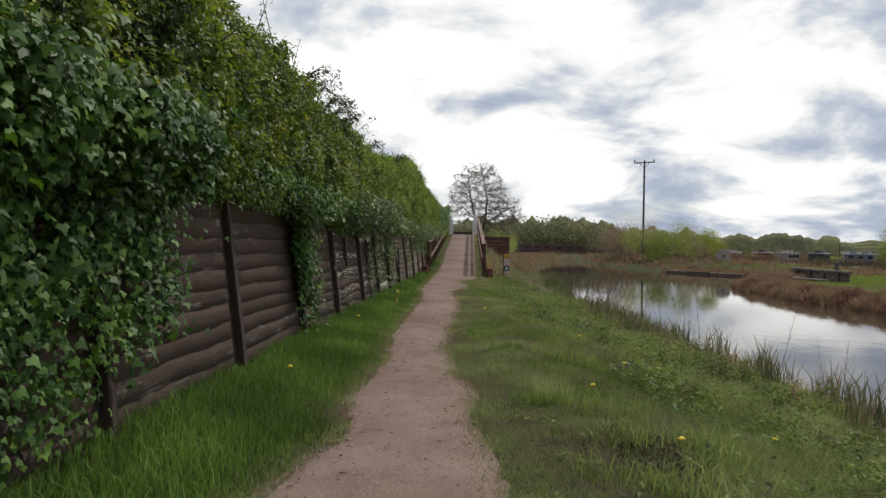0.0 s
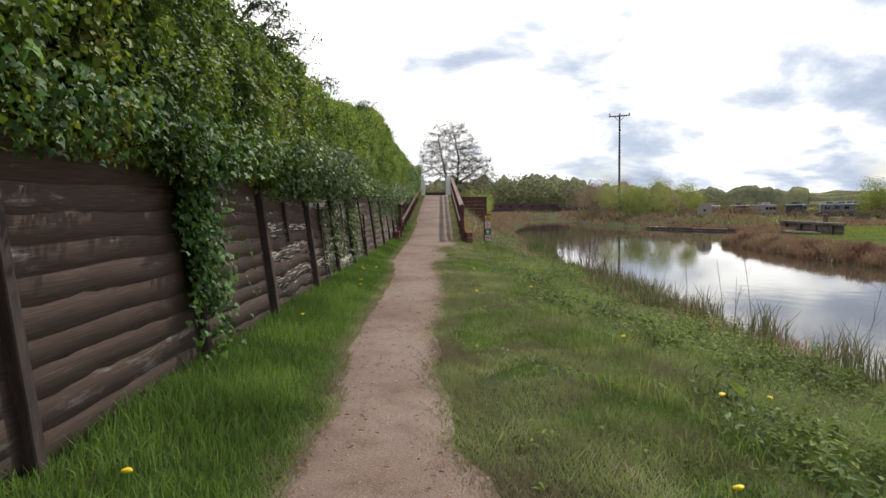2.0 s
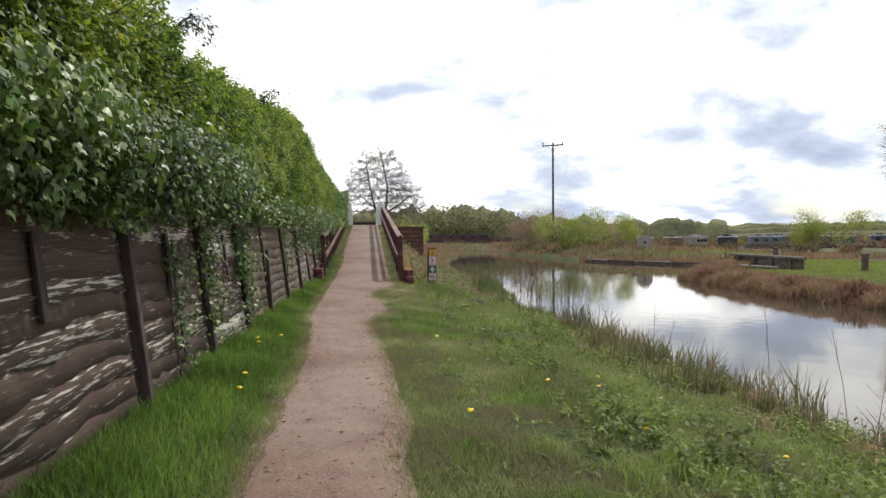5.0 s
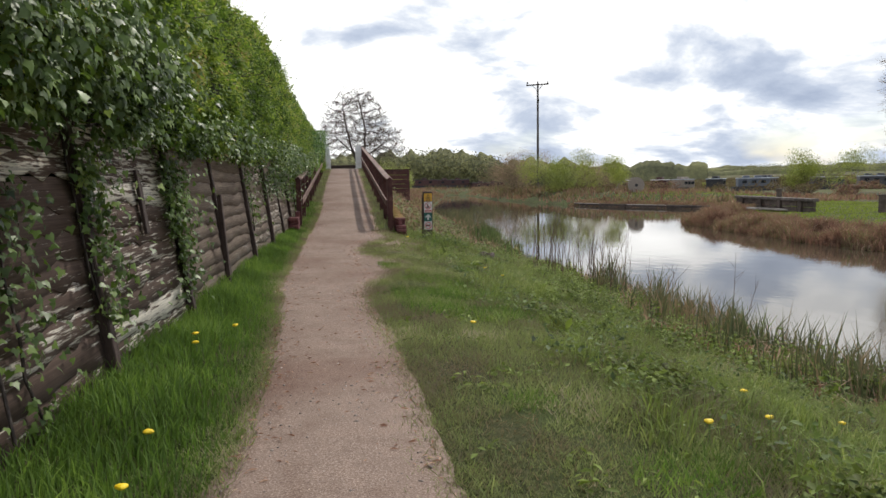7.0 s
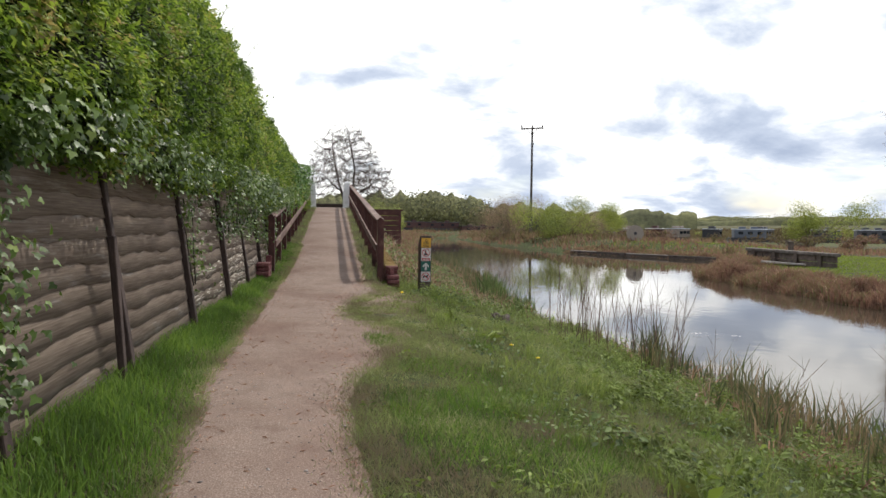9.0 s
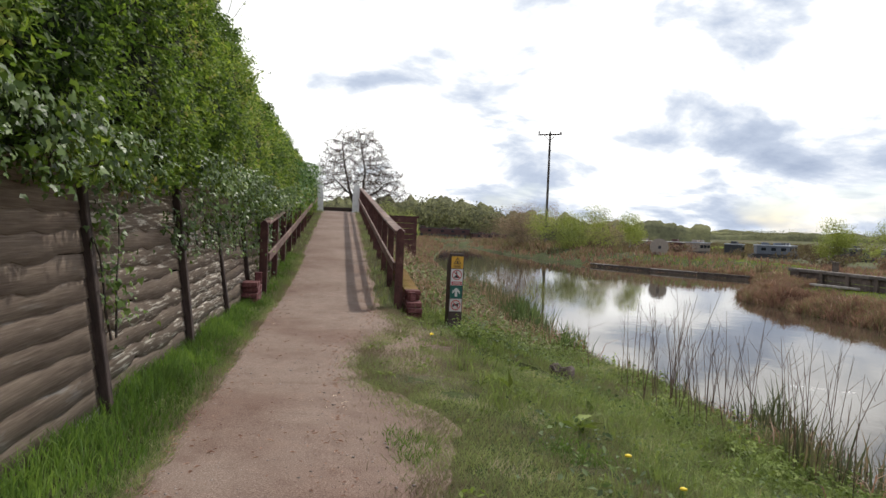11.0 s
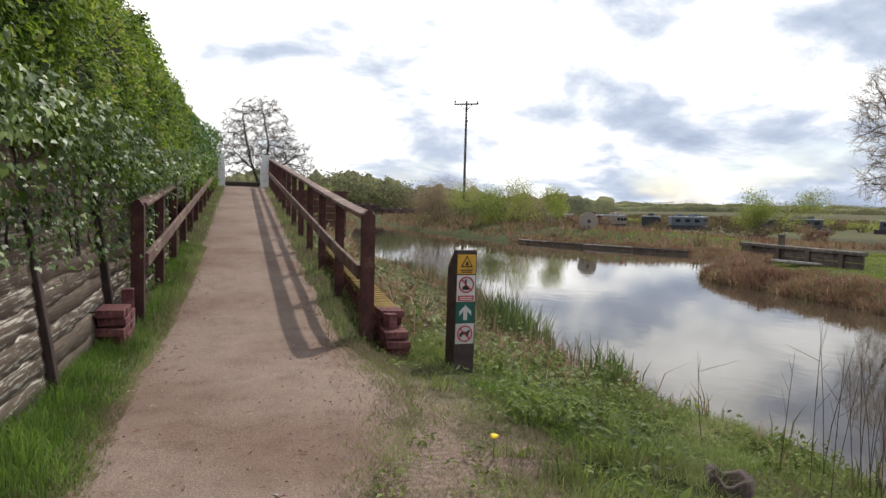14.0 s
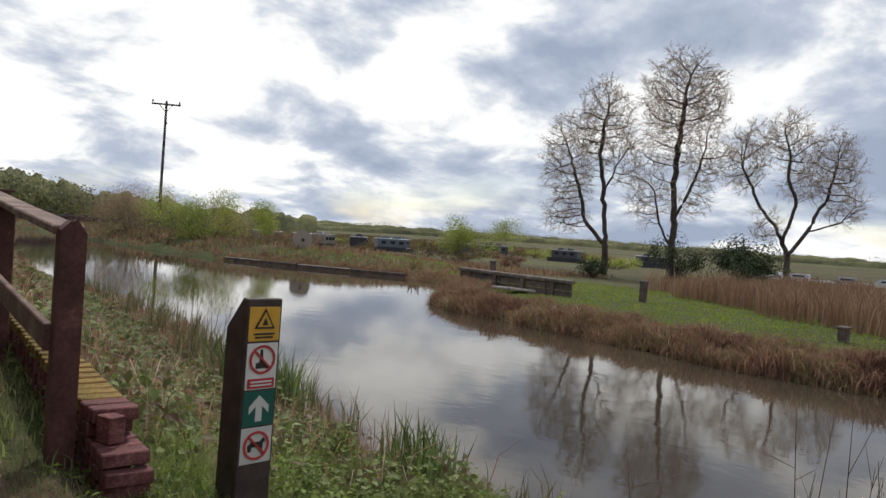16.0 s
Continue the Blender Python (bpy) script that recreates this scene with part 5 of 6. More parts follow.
    bush("thorn_bush", "pale scrubby bush below the ramp", (1.9, 43, 0.2), (1.1, 3.5, 1.5), M_WILLOW, 5000, 0.05, 12)
    for k in range(46):
        x, y = rng.uniform(28, 95), rng.uniform(55, 130)
        if (y > 88 and x < 62) or x > y * 1.05:
            continue
        bush("scrub_bush", "small olive scrub bush in the rough field", (x, y, float(land(x, y)) - 0.05), (rng.uniform(2, 4), 2, rng.uniform(1, 2)), (M_FAR_EDGE, M_SCRUB, M_WILLOW)[k % 3], 900, 0.17, 100 + k)


def build_woods():
    """Far woods: an uneven mass of crowns, with many small leaf clumps on it."""
    V, F = [], []
    for row, (dist, a0, a1, high) in enumerate(((150, -0.35, 0.34, 7.0), (215, -0.35, 0.5, 10.0), (270, 0.25, 2.0, 2.4), (330, 0.25, 2.0, 3.4), (400, 0.2, 2.0, 4.6))):
        az = np.linspace(a0, a1, 700)
        bump_h = high * 0.88 * (0.8 + 0.22 * wobble(az * 60, az * 0, 1.0, row) + 0.12 * wobble(az * 150, az * 0, 1.0, row + 3) + 0.1 * np.sqrt(1.02 - ((az * 44 + 0.35 * wobble(az * 30, az * 0, 1.0, row)) % 1.0 * 2 - 1) ** 2) + 0.06 * np.sqrt(1.02 - ((az * 117 + row * 0.4) % 1.0 * 2 - 1) ** 2))
        if row < 2:
            bump_h = bump_h * (0.62 + 0.6 * np.exp(-((az - 0.13) / 0.13) ** 2))
        for k, (dd, f) in enumerate(((-3, -0.1), (-2.2, 0.6), (0, 1.0), (3, 0.7), (4, -0.1))):
            x, y = (dist + dd) * np.sin(az), 15 + (dist + dd) * np.cos(az)
            V.append(np.stack([x, y, land(x, y) + bump_h * f], -1))
        base = row * 5 * 700
        i, j = np.meshgrid(np.arange(4), np.arange(699), indexing="ij")
        a = base + i * 700 + j
        F.append(np.stack([a, a + 1, a + 701, a + 700], -1).reshape(-1, 4))
    tagged(new("far_wood_mass", raw("far_wood_mass", np.concatenate(V), np.concatenate(F), M_WOODMASS)), "dense dull olive woodland along the horizon, haze in its colour", "woods", "", "stuff")
    P, N, S = [], [], []
    for k in range(1300):
        az = rng.uniform(-0.3, 0.4) if k % 5 < 2 else rng.uniform(0.3, 1.95)
        hill = az < 0.4
        dist = rng.choice((150, 215)) + rng.normal(0, 3) if hill else rng.choice((270, 330, 400)) + rng.normal(0, 4)
        x, y = dist * math.sin(az), 15 + dist * math.cos(az)
        hh = (rng.uniform(4.2, 7.2) * (0.65 + 0.65 * math.exp(-((az - 0.13) / 0.13) ** 2)) if hill else rng.uniform(2.2, 4.6))
        z0 = float(land(x, y))
        c = 190
        d = unit(rng.normal(0, 1, (c, 3)))
        w = hh * rng.uniform(0.8, 1.6)
        P.append(np.array([x, y, z0 + hh * 0.5]) + d * rng.uniform(0.5, 0.95, (c, 1)) * [w, w, hh * 0.45])
        N.append(d)
        S.append(rng.uniform(0.16, 0.42, c) * hh / 5)
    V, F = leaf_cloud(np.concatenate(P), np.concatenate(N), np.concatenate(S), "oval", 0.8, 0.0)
    tagged(new("far_woods", raw("far_woods", V, F, M_WOODS)), "low line of olive woods on the horizon, haze in their colour", "woods", "", "stuff")


def build_pole():
    pole = thing("utility_pole", "wooden power pole with a short crossarm", "utility pole", "", "", (20.6, 86.6, -1.3))
    V, F = tubes([([(0, 0, -0.3), (0.03, 0, 6), (0.05, 0, 13.1)], (0.15, 0.125, 0.1))], 10)
    part_mesh("shaft", raw("shaft", V, F, M_POLE, True), pole)
    part("crossarm", beam((-1.15, 0.3, 12.85), (1.2, -0.32, 12.95), 0.12, 0.14), M_POLE, pole)
    for s in (-1, 1):
        part("brace", beam((0.55 * s, -0.14 * s, 12.85), (0.04, 0, 12.2), 0.05, 0.05), M_POLE, pole)
    for x in (-1.05, 0.05, 1.1):
        bm = bmesh.new()
        bmesh.ops.create_cone(bm, cap_ends=True, segments=10, radius1=0.09, radius2=0.05, depth=0.26, matrix=Matrix.Translation((x, -0.27 * x, 13.12)))
        part("insulator", bm, M_INSUL, pole)
    part("bracket", box((0.12, 0.3, 0.18), (0.05, -0.2, 11.2)), M_POLE, pole, "small box fixed to the pole")


def narrowboat(label, at, turn, length, cabin, roof, hull=None):
    """A long low boat: tapered hull, cabin with windows and a pale roof."""
    boat = thing("narrowboat", label, "boat", "boats moored in the marina")
    w, h = 1.05, 0.75
    out = [(-length / 2, -w * 0.8), (length / 2 - 1.4, -w), (length / 2 - 0.5, -w * 0.6), (length / 2, 0), (length / 2 - 0.5, w * 0.6), (length / 2 - 1.4, w), (-length / 2, w * 0.8)]
    bm = prism(out, h, pose(0, 0, 0, 90, 0, 0))
    bmesh.ops.translate(bm, vec=(0, 0, -min(v.co.z for v in bm.verts)), verts=bm.verts)
    part("hull", bm, hull or M_HULL, boat)
    part("cabin", box((length * 0.66, 1.7, 0.95), (-length * 0.06, 0, h + 0.46), None, 0.06), cabin, boat)
    part("roof", box((length * 0.69, 1.8, 0.09), (-length * 0.06, 0, h + 0.97), None, 0.03), roof, boat, "pale roof")
    for k in range(3):
        for s in (-1, 1):
            part("window", box((0.5, 0.03, 0.32), (-length * 0.06 + (k - 1) * length * 0.2, s * 0.86, h + 0.55), None, 0.05), M_GLASS, boat)
    for k in range(2):
        part("roof_box", box((0.7, 0.6, 0.28), (-length * 0.2 + k * length * 0.25, 0, h + 1.13), None, 0.03), cabin, boat)
    boat.matrix_basis = pose(*at, 0, 0, turn)


def cruiser(label, at, turn):
    boat = thing("cabin_cruiser", label, "boat", "cruisers moored in the marina")
    bm = prism([(-3.2, -1.0), (1.6, -1.1), (3.4, 0), (1.6, 1.1), (-3.2, 1.0)], 1.0, pose(0, 0, 0, 90, 0, 0))
    bmesh.ops.translate(bm, vec=(0, 0, -min(v.co.z for v in bm.verts)), verts=bm.verts)
    part("hull", bm, M_SIGNWHITE, boat)
    part("cabin", prism([(-2.2, 0.95), (1.5, 0.95), (0.7, 1.75), (-1.9, 1.8)], 1.7, pose(0, -0.85, 0)), M_ROOF, boat)
    part("window", box((1.9, 1.74, 0.32), (-0.6, 0, 1.42), None, 0.03), M_GLASS, boat)
    boat.matrix_basis = pose(*at, 0, 0, turn) @ Matrix.Scale(0.62, 4)


def build_marina():
    spots = ((31.1, 86, -8, 4, M_BUOY, M_SIGNWHITE, "pale low boat with a white roof"), (34.7, 86, 58, 5, M_RUST, M_SIGNWHITE, "maroon narrowboat with a white roof"), (39.0, 89, 30, 4, M_BUOY, M_ROOF, "faded cream boat with a grey roof"),
             (40.6, 84.5, 55, 6, M_HULL, M_ROOF, "black narrowboat with a pale roof"), (46.8, 87, -20, 6, M_BLUE, M_ROOF, "long grey-blue narrowboat with a pale roof"), (51.2, 91.5, 40, 6, M_CABIN, M_ROOF, "dark grey narrowboat with a pale roof"),
             (55.5, 86, -18, 6, M_CABIN, M_SIGNWHITE, "dark narrowboat with a white roof"), (60.5, 84.5, -25, 6, M_CABIN, M_ROOF, "dark grey narrowboat with a pale roof"), (69, 80, -70, 6, M_CABIN, M_ROOF, "dark grey narrowboat with a pale roof"), (77, 73, -30, 6, M_HULL, M_ROOF, "black narrowboat with a pale roof"))
    for x, y, turn, ln, cab, roof, words in spots:
        narrowboat(words + " in the marina", (x, y, float(land(x, y)) - 0.28), turn, ln * 0.85, cab, roof)
    for x, y, turn in ((72.8, 53.6, 100), (75.0, 50.0, 110), (76.6, 46.8, 95), (79, 42.5, 100), (84, 40, 105), (74, 57, 95)):
        cruiser("small white cabin cruiser moored beyond the reeds", (x, y, float(land(x, y)) - 0.3), turn)
    drum = thing("cable_drum", "big round faded wooden drum standing on edge", "drum")
    for s in (-0.4, 0.34):
        part("flange", prism(ring_outline(1.05, 28), 0.08, pose(0, s, 1.05)), M_BUOY, drum)
    part("core", prism(ring_outline(0.5, 20), 0.66, pose(0, -0.32, 1.05)), M_TIMBER, drum)
    part("hub", prism(ring_outline(0.2, 14), 0.05, pose(0, -0.45, 1.05)), M_HULL, drum)
    drum.matrix_basis = pose(21.7, 62.0, float(land(21.7, 62)) - 0.05, 0, 0, -18) @ Matrix.Scale(0.58, 4)
    for x, y, hh in ((12.0, 128, 2.2), (18, 131, 2.0), (24, 130, 1.8)):
        narrowboat("dark moored boat at the foot of the wooded hill", (x, y, float(land(x, y)) - 0.25), 8, 9, M_RUST, M_HULL)


build_far_bank()
build_trees()
build_woods()
build_pole()
build_marina()


# ---- grass, herbs and reeds ----
def scatter(n, x0, x1, y0, y1):
    return rng.uniform(x0, x1, n), rng.uniform(y0, y1, n)


def stuff(name, V, F, mat, label, category):
    tagged(new(name, raw(name, V, F, mat)), label, category, "", "stuff")


def on_land(x, y):
    return np.stack([x, y, land(x, y) - 0.008], -1)


def build_grass():
    # lush strip under the fence
    x, y = scatter(130000, -1.85, -0.6, 0.5, 31)
    l, r = path_edges(y)
    keep = (x < l - 0.01 + rng.normal(0, 0.045, len(x))) & ((y < 25.5) | (x > -1.6))
    x, y, l = x[keep], y[keep], l[keep]
    hgt = rng.uniform(0.05, 0.15, len(x)) * np.clip(0.35 + (l - x) * 2.4, 0.3, 1.15) * (1 + 0.3 * wobble(x, y, 2.2, 1))
    V, F = blades(on_land(x, y), hgt, rng.uniform(0.004, 0.009, len(x)), 0.4, 0.5)
    stuff("verge_grass", V, F, M_LUSH, "lush bright green grass under the fence", "grass")
    y = rng.uniform(0.5, 31, 60000)
    l, r = path_edges(y)
    x = l + 0.05 - np.abs(rng.normal(0, 0.17, len(y))) * (0.8 + 0.5 * wobble(y, y, 2.0, 4.0))
    V, F = blades(on_land(x, y), rng.uniform(0.025, 0.075, len(x)), rng.uniform(0.004, 0.008, len(x)), 0.7, 0.8, None, True)
    stuff("edge_grass", V, F, M_GRASS, "short worn grass fraying over the towpath's edge", "grass")
    # mown sward on the canal side
    x, y = scatter(900000, -0.5, 4.3, 1.2, 30)
    near = np.exp(-np.maximum(y - 4, 0) / 26)
    l, r = path_edges(y)
    d = canal_distance(x, y)
    bare = wobble(x, y, 1.6, 9.0) + 0.6 * wobble(x, y, 4.0, 3.0)
    thin = np.exp(-((x - 0.3) / 0.6) ** 2 - ((y - 22.9) / 1.8) ** 2) * (1.05 + 0.7 * wobble(x, y, 2.4, 5.0)) > rng.uniform(0.08, 0.85, len(x))
    edge = np.clip((x - r) / 0.5, 0, 1)
    keep = (x > r + soil_edge(y) * rng.uniform(0.25, 1.25, len(x)) ** 0.7 + rng.normal(0, 0.06, len(x))) & (d > 0.1) & (rng.random(len(x)) < (0.4 + 0.6 * near) * (0.55 + 0.45 * edge)) & (bare < 0.72) & ~thin & (np.hypot(x, y - 15.35) > rng.uniform(0.05, 0.2, len(x))) & (np.hypot(x - 0.22, y - 15.05) > rng.uniform(0.05, 0.18, len(x))) & ((y < 25) | (x > 0.6))
    x, y, r, d, edge = x[keep], y[keep], r[keep], d[keep], edge[keep]
    tall = smoothstep(0.6, 2.6, x - r)
    tuft = np.clip(wobble(x, y, 1.7, 4.0) + 0.7 * wobble(x, y, 5.5, 2.0), -1, 1.4)
    hgt = rng.uniform(0.025, 0.075, len(x)) * (1 + 1.2 * tall) * (1.05 + 0.55 * tuft) * (1 - 0.6 * np.exp(-((x - 1.2) / 0.35) ** 2 - ((y - 24.2) / 0.6) ** 2))
    V, F = blades(on_land(x, y), hgt, rng.uniform(0.004, 0.009, len(x)), 0.6, 0.7, None, True)
    stuff("bank_grass", V, F, M_GRASS, "short patchy grass on the canal bank", "grass")
    y = rng.uniform(1.0, 25, 52000)
    l, r = path_edges(y)
    x = r + soil_edge(y) * rng.uniform(0.55, 1.1, len(y)) + rng.normal(0.05, 0.09, len(y))
    V, F = blades(on_land(x, y), rng.uniform(0.02, 0.065, len(x)), rng.uniform(0.004, 0.008, len(x)), 0.8, 0.8, None, True)
    stuff("fraying_grass", V, F, M_GRASS, "thin worn grass at the edge of the bare soil", "grass")
    x, y = scatter(170000, -0.6, 3.6, 1.2, 28)
    l, r = path_edges(y)
    keep = (x > r + 0.02) & (canal_distance(x, y) > 0.3) & (wobble(x, y, 1.4, 9.0) + 0.8 * wobble(x, y, 4.4, 3.0) + 0.5 * np.exp(-(x - r) * 3) > 0.05) & ((y < 25) | (x > 0.7))
    x, y = x[keep], y[keep]
    V, F = blades(on_land(x, y), rng.uniform(0.012, 0.05, len(x)), rng.uniform(0.004, 0.008, len(x)), 1.0, 1.0, None, True)
    stuff("dry_grass", V, F, M_THATCH, "straw-coloured dead grass among the sward", "grass")
    x, y = scatter(230000, -0.2, 4.0, 1.2, 25)
    l, r = path_edges(y)
    lush = wobble(x, y, 0.8, 14.0) + 0.8 * wobble(x, y, 2.6, 15.0) + 0.35 * smoothstep(0.5, 1.6, x - r) + 0.3 * smoothstep(17, 20, y) * smoothstep(0.4, 1.0, x)
    keep = (x > r + 0.25) & (canal_distance(x, y) > 0.35) & (lush > 0.28) & ((y < 19) | (x > 1.0)) & (np.hypot(x - 1.2, y - 24.3) > 0.45)
    x, y, lush = x[keep], y[keep], lush[keep]
    V, F = blades(on_land(x, y), rng.uniform(0.04, 0.11, len(x)) * (0.7 + 0.5 * np.clip(lush, 0, 1.4)), rng.uniform(0.004, 0.009, len(x)), 0.5, 0.7, None, True)
    stuff("grass_tufts", V, F, M_LUSH, "longer vivid green tufts in the bank's sward", "grass")
    # verges up the ramp
    x, y = scatter(26000, -1.62, 0.6, 25, 47)
    l, r = path_edges(y)
    keep = ((x < l + rng.normal(0, 0.03, len(x))) | (x > r + rng.normal(0, 0.03, len(x))))
    x, y = x[keep], y[keep]
    V, F = blades(on_land(x, y), rng.uniform(0.05, 0.14, len(x)), rng.uniform(0.006, 0.012, len(x)), 0.5, 0.5)
    stuff("ramp_grass", V, F, M_GRASS, "tufts of grass along the ramp rails", "grass")
    # grass of the far bank
    x, y = scatter(60000, 13.0, 30, 14, 62)
    d = canal_distance(x, y)
    keep = d > 0.3
    x, y = x[keep], y[keep]
    V, F = blades(on_land(x, y), rng.uniform(0.04, 0.1, len(x)), rng.uniform(0.03, 0.06, len(x)), 0.5, 0.6, None, True)
    stuff("far_grass", V, F, M_FARGRASS, "bright mown grass on the far bank", "grass")


def build_pebbles():
    """Small stones and grit trodden into the path."""
    n = 6000
    y = rng.uniform(1.0, 32, n)
    l, r = path_edges(y)
    x = l + (r + soil_edge(y) - l) * rng.uniform(0.01, 0.99, n)
    p = np.stack([x, y, land(x, y) + 0.016], -1)
    sz = rng.exponential(0.0018, n).clip(0, 0.009)[:, None] + 0.0022
    a = rng.uniform(0, 6.28, n)
    u, v = np.stack([np.cos(a), np.sin(a), 0 * a], 1) * sz * 1.4, np.stack([-np.sin(a), np.cos(a), 0 * a], 1) * sz
    w = np.array([[0, 0, 1.0]]) * sz * 0.6
    V = np.stack([p + u, p + v, p - u, p - v, p + w, p - w], 1).reshape(-1, 3)
    T = np.array([[0, 1, 4], [1, 2, 4], [2, 3, 4], [3, 0, 4], [1, 0, 5], [2, 1, 5], [3, 2, 5], [0, 3, 5]])
    stuff("path_grit", V, (T[None] + (np.arange(n) * 6)[:, None, None]).reshape(-1, 3), M_GRIT, "scattered pale and dark grit on the towpath", "grit")
    # dry bits of stalk and leaf along the edges
    n = 2600
    y = rng.uniform(1.0, 30, n)
    l, r = path_edges(y)
    x = np.where(rng.random(n) < 0.5, l + rng.exponential(0.12, n), r - rng.exponential(0.14, n))
    V, F = leaf_cloud(np.stack([x, y, land(x, y) + 0.02], -1), np.tile([0, 0, 4.0], (n, 1)), rng.uniform(0.015, 0.05, n), "oval", 0.22, 0.0)
    stuff("path_litter", V, F, M_DEAD, "bits of dry leaf and stalk on the towpath", "leaf litter")


def build_herbs():
    # nettles, docks and cow parsley: clumps of broad leaves on the slope
    P, N, S = [], [], []
    centres = 1500
    x, y = scatter(centres, 0.75, 4.3, 2.0, 40)
    d = canal_distance(x, y)
    keep = (d > 0.25) & (d < 3.4) & (wobble(x, y, 1.2, 6.0) > -0.45) & ((y < 26) | (d < 2.6))
    for cx, cy in zip(x[keep], y[keep]):
        hh = rng.uniform(0.06, 0.24) * (1.0 + (0.5 if cy > 26 else 0))
        c = int(rng.integers(12, 34))
        px, py = cx + rng.normal(0, 0.11, c), cy + rng.normal(0, 0.11, c)
        p = on_land(px, py)
        p[:, 2] += rng.uniform(0.15, 1, c) * hh
        P.append(p)
        N.append(np.tile([0, -0.2, 1.0], (c, 1)))
        S.append(rng.uniform(0.03, 0.062, c) * rng.choice((0.5, 0.7, 1.05)))
    P, N, S = np.concatenate(P), np.concatenate(N), np.concatenate(S)
    V, F = leaf_cloud(P, N, S, "oval", 0.55, 0.15)
    stuff("bank_herbs", V, F, M_HERB, "low nettles and broad-leaved herbs on the bank", "herbs")
    # flat rosettes of plantain, dandelion and clover in the sward
    x, y = scatter(1500, -0.2, 3.6, 1.3, 25)
    l, r = path_edges(y)
    keep = (x > r + soil_edge(y) + 0.08) & (canal_distance(x, y) > 0.6) & (wobble(x, y, 2.0, 31.0) > -0.2)
    x, y = np.repeat(x[keep], 8), np.repeat(y[keep], 8)
    a = rng.uniform(0, 6.28, len(x))
    p = on_land(x + 0.02 * np.cos(a), y + 0.02 * np.sin(a)) + [0, 0, 0.03]
    V, F = leaf_cloud(p + np.stack([np.cos(a), np.sin(a), 0.3 + 0 * a], 1) * 0.025, np.stack([0.3 * np.cos(a), 0.3 * np.sin(a), 1.2 + 0 * a], 1), rng.uniform(0.025, 0.06, len(x)), "oval", 0.42, 0.0)
    stuff("sward_rosettes", V, F, M_NETTLE, "flat leafy rosettes among the bank's grass", "herbs")
    # leafy stands of nettle and comfrey along the slope: stems with paired leaves, thick in drifts
    gx, gy = scatter(120, 0.9, 4.6, 1.5, 27)
    d = canal_distance(gx, gy)
    keep = (d > 0.4) & (rng.random(len(gx)) < np.where(d < 1.7, 1.0, 0.35) * np.where(gy > 18, 1.0, 0.8)) & (d < 3.0) & (np.hypot(gx - 1.2, gy - 24.2) > 0.8)
    gx, gy, reach = gx[keep], gy[keep], rng.uniform(0.12, 0.42, keep.sum())
    many = (reach * 60).astype(int)
    cx = np.repeat(gx, many) + rng.normal(0, 1, many.sum()) * np.repeat(reach, many)
    cy = np.repeat(gy, many) + rng.normal(0, 1.3, many.sum()) * np.repeat(reach, many)
    drift = np.repeat(rng.uniform(0.1, 1.5, len(gx)), many)
    keep = (canal_distance(cx, cy) > 0.25) & (np.hypot(cx - 1.2, cy - 24.3) > 0.5)
    cx, cy, drift = cx[keep], cy[keep], drift[keep]
    P, S = [], []
    for x0, y0, k in zip(cx, cy, drift):
        hh = rng.uniform(0.08, 0.3) * min(1.3, 0.55 + 0.5 * k)
        foot = on_land(np.array([x0]), np.array([y0]))[0]
        for _ in range(4):
            sx, sy = rng.normal(0, 0.06, 2)
            f = np.repeat(np.linspace(0.25, 1, 6), 3)
            a = rng.uniform(0, 6.28, len(f))
            out = 0.012 + 0.035 * (1.1 - f)
            P.append(foot + np.stack([sx * (1 + f) + np.cos(a) * out, sy * (1 + f) + np.sin(a) * out, f * hh * rng.uniform(0.7, 1.1)], 1))
            S.append(rng.uniform(0.035, 0.085, len(f)) * (1.25 - 0.6 * f))
    P, S = np.concatenate(P), np.concatenate(S)
    V, F = leaf_cloud(P, np.tile([0.1, -0.2, 1.0], (len(P), 1)), S, "oval", 0.5, 0.3)
    stuff("nettle_stands", V, F, M_NETTLE, "dark leafy stands of nettles along the slope", "nettles")
    # brambles below the ramp rail
    x, y = scatter(90000, 0.5, 11, 25.2, 78)
    keep = (canal_distance(x, y) > 0.3) & (x < 13)
    x, y = x[keep], y[keep]
    p = on_land(x, y)
    p[:, 2] += rng.uniform(0.02, 0.45, len(x)) * (0.6 + 0.4 * wobble(x, y, 1.8, 2.0)) * np.where((x > 1.9) & (y > 30), 0.4, 1)
    V, F = leaf_cloud(p, np.tile([0, -0.3, 1.0], (len(x), 1)), rng.uniform(0.03, 0.07, len(x)) * (1 + y / 60), "oval", 0.7, 0.2)
    stuff("brambles", V, F, M_BRAMBLE, "tangled bramble leaves below the ramp", "brambles")
    # dead stalks through the brambles
    x, y = scatter(15000, 0.75, 7.0, 25.5, 60)
    keep = canal_distance(x, y) > 0.0
    x, y = x[keep], y[keep]
    V, F = blades(on_land(x, y), rng.uniform(0.15, 0.6, len(x)) * np.where((x > 1.9) & (y > 30), 0.35, 1), rng.uniform(0.006, 0.014, len(x)), 0.6, 0.8)
    stuff("dead_stalks", V, F, M_DEAD, "pale dead stalks among the brambles", "stalks")
    # taller tussocks on the slope
    cx, cy = scatter(3000, 0.5, 4.4, 1.5, 26)
    d = canal_distance(cx, cy)
    keep = (d > 0.2) & (rng.random(len(cx)) < np.clip((cx - 0.5) / 1.6, 0.05, 1)) & (wobble(cx, cy, 1.1, 3.0) > -0.5)
    cx, cy = cx[keep], cy[keep]
    big = rng.uniform(0.5, 1.3, len(cx))
    x = np.repeat(cx, 60) + rng.normal(0, 0.07, len(cx) * 60)
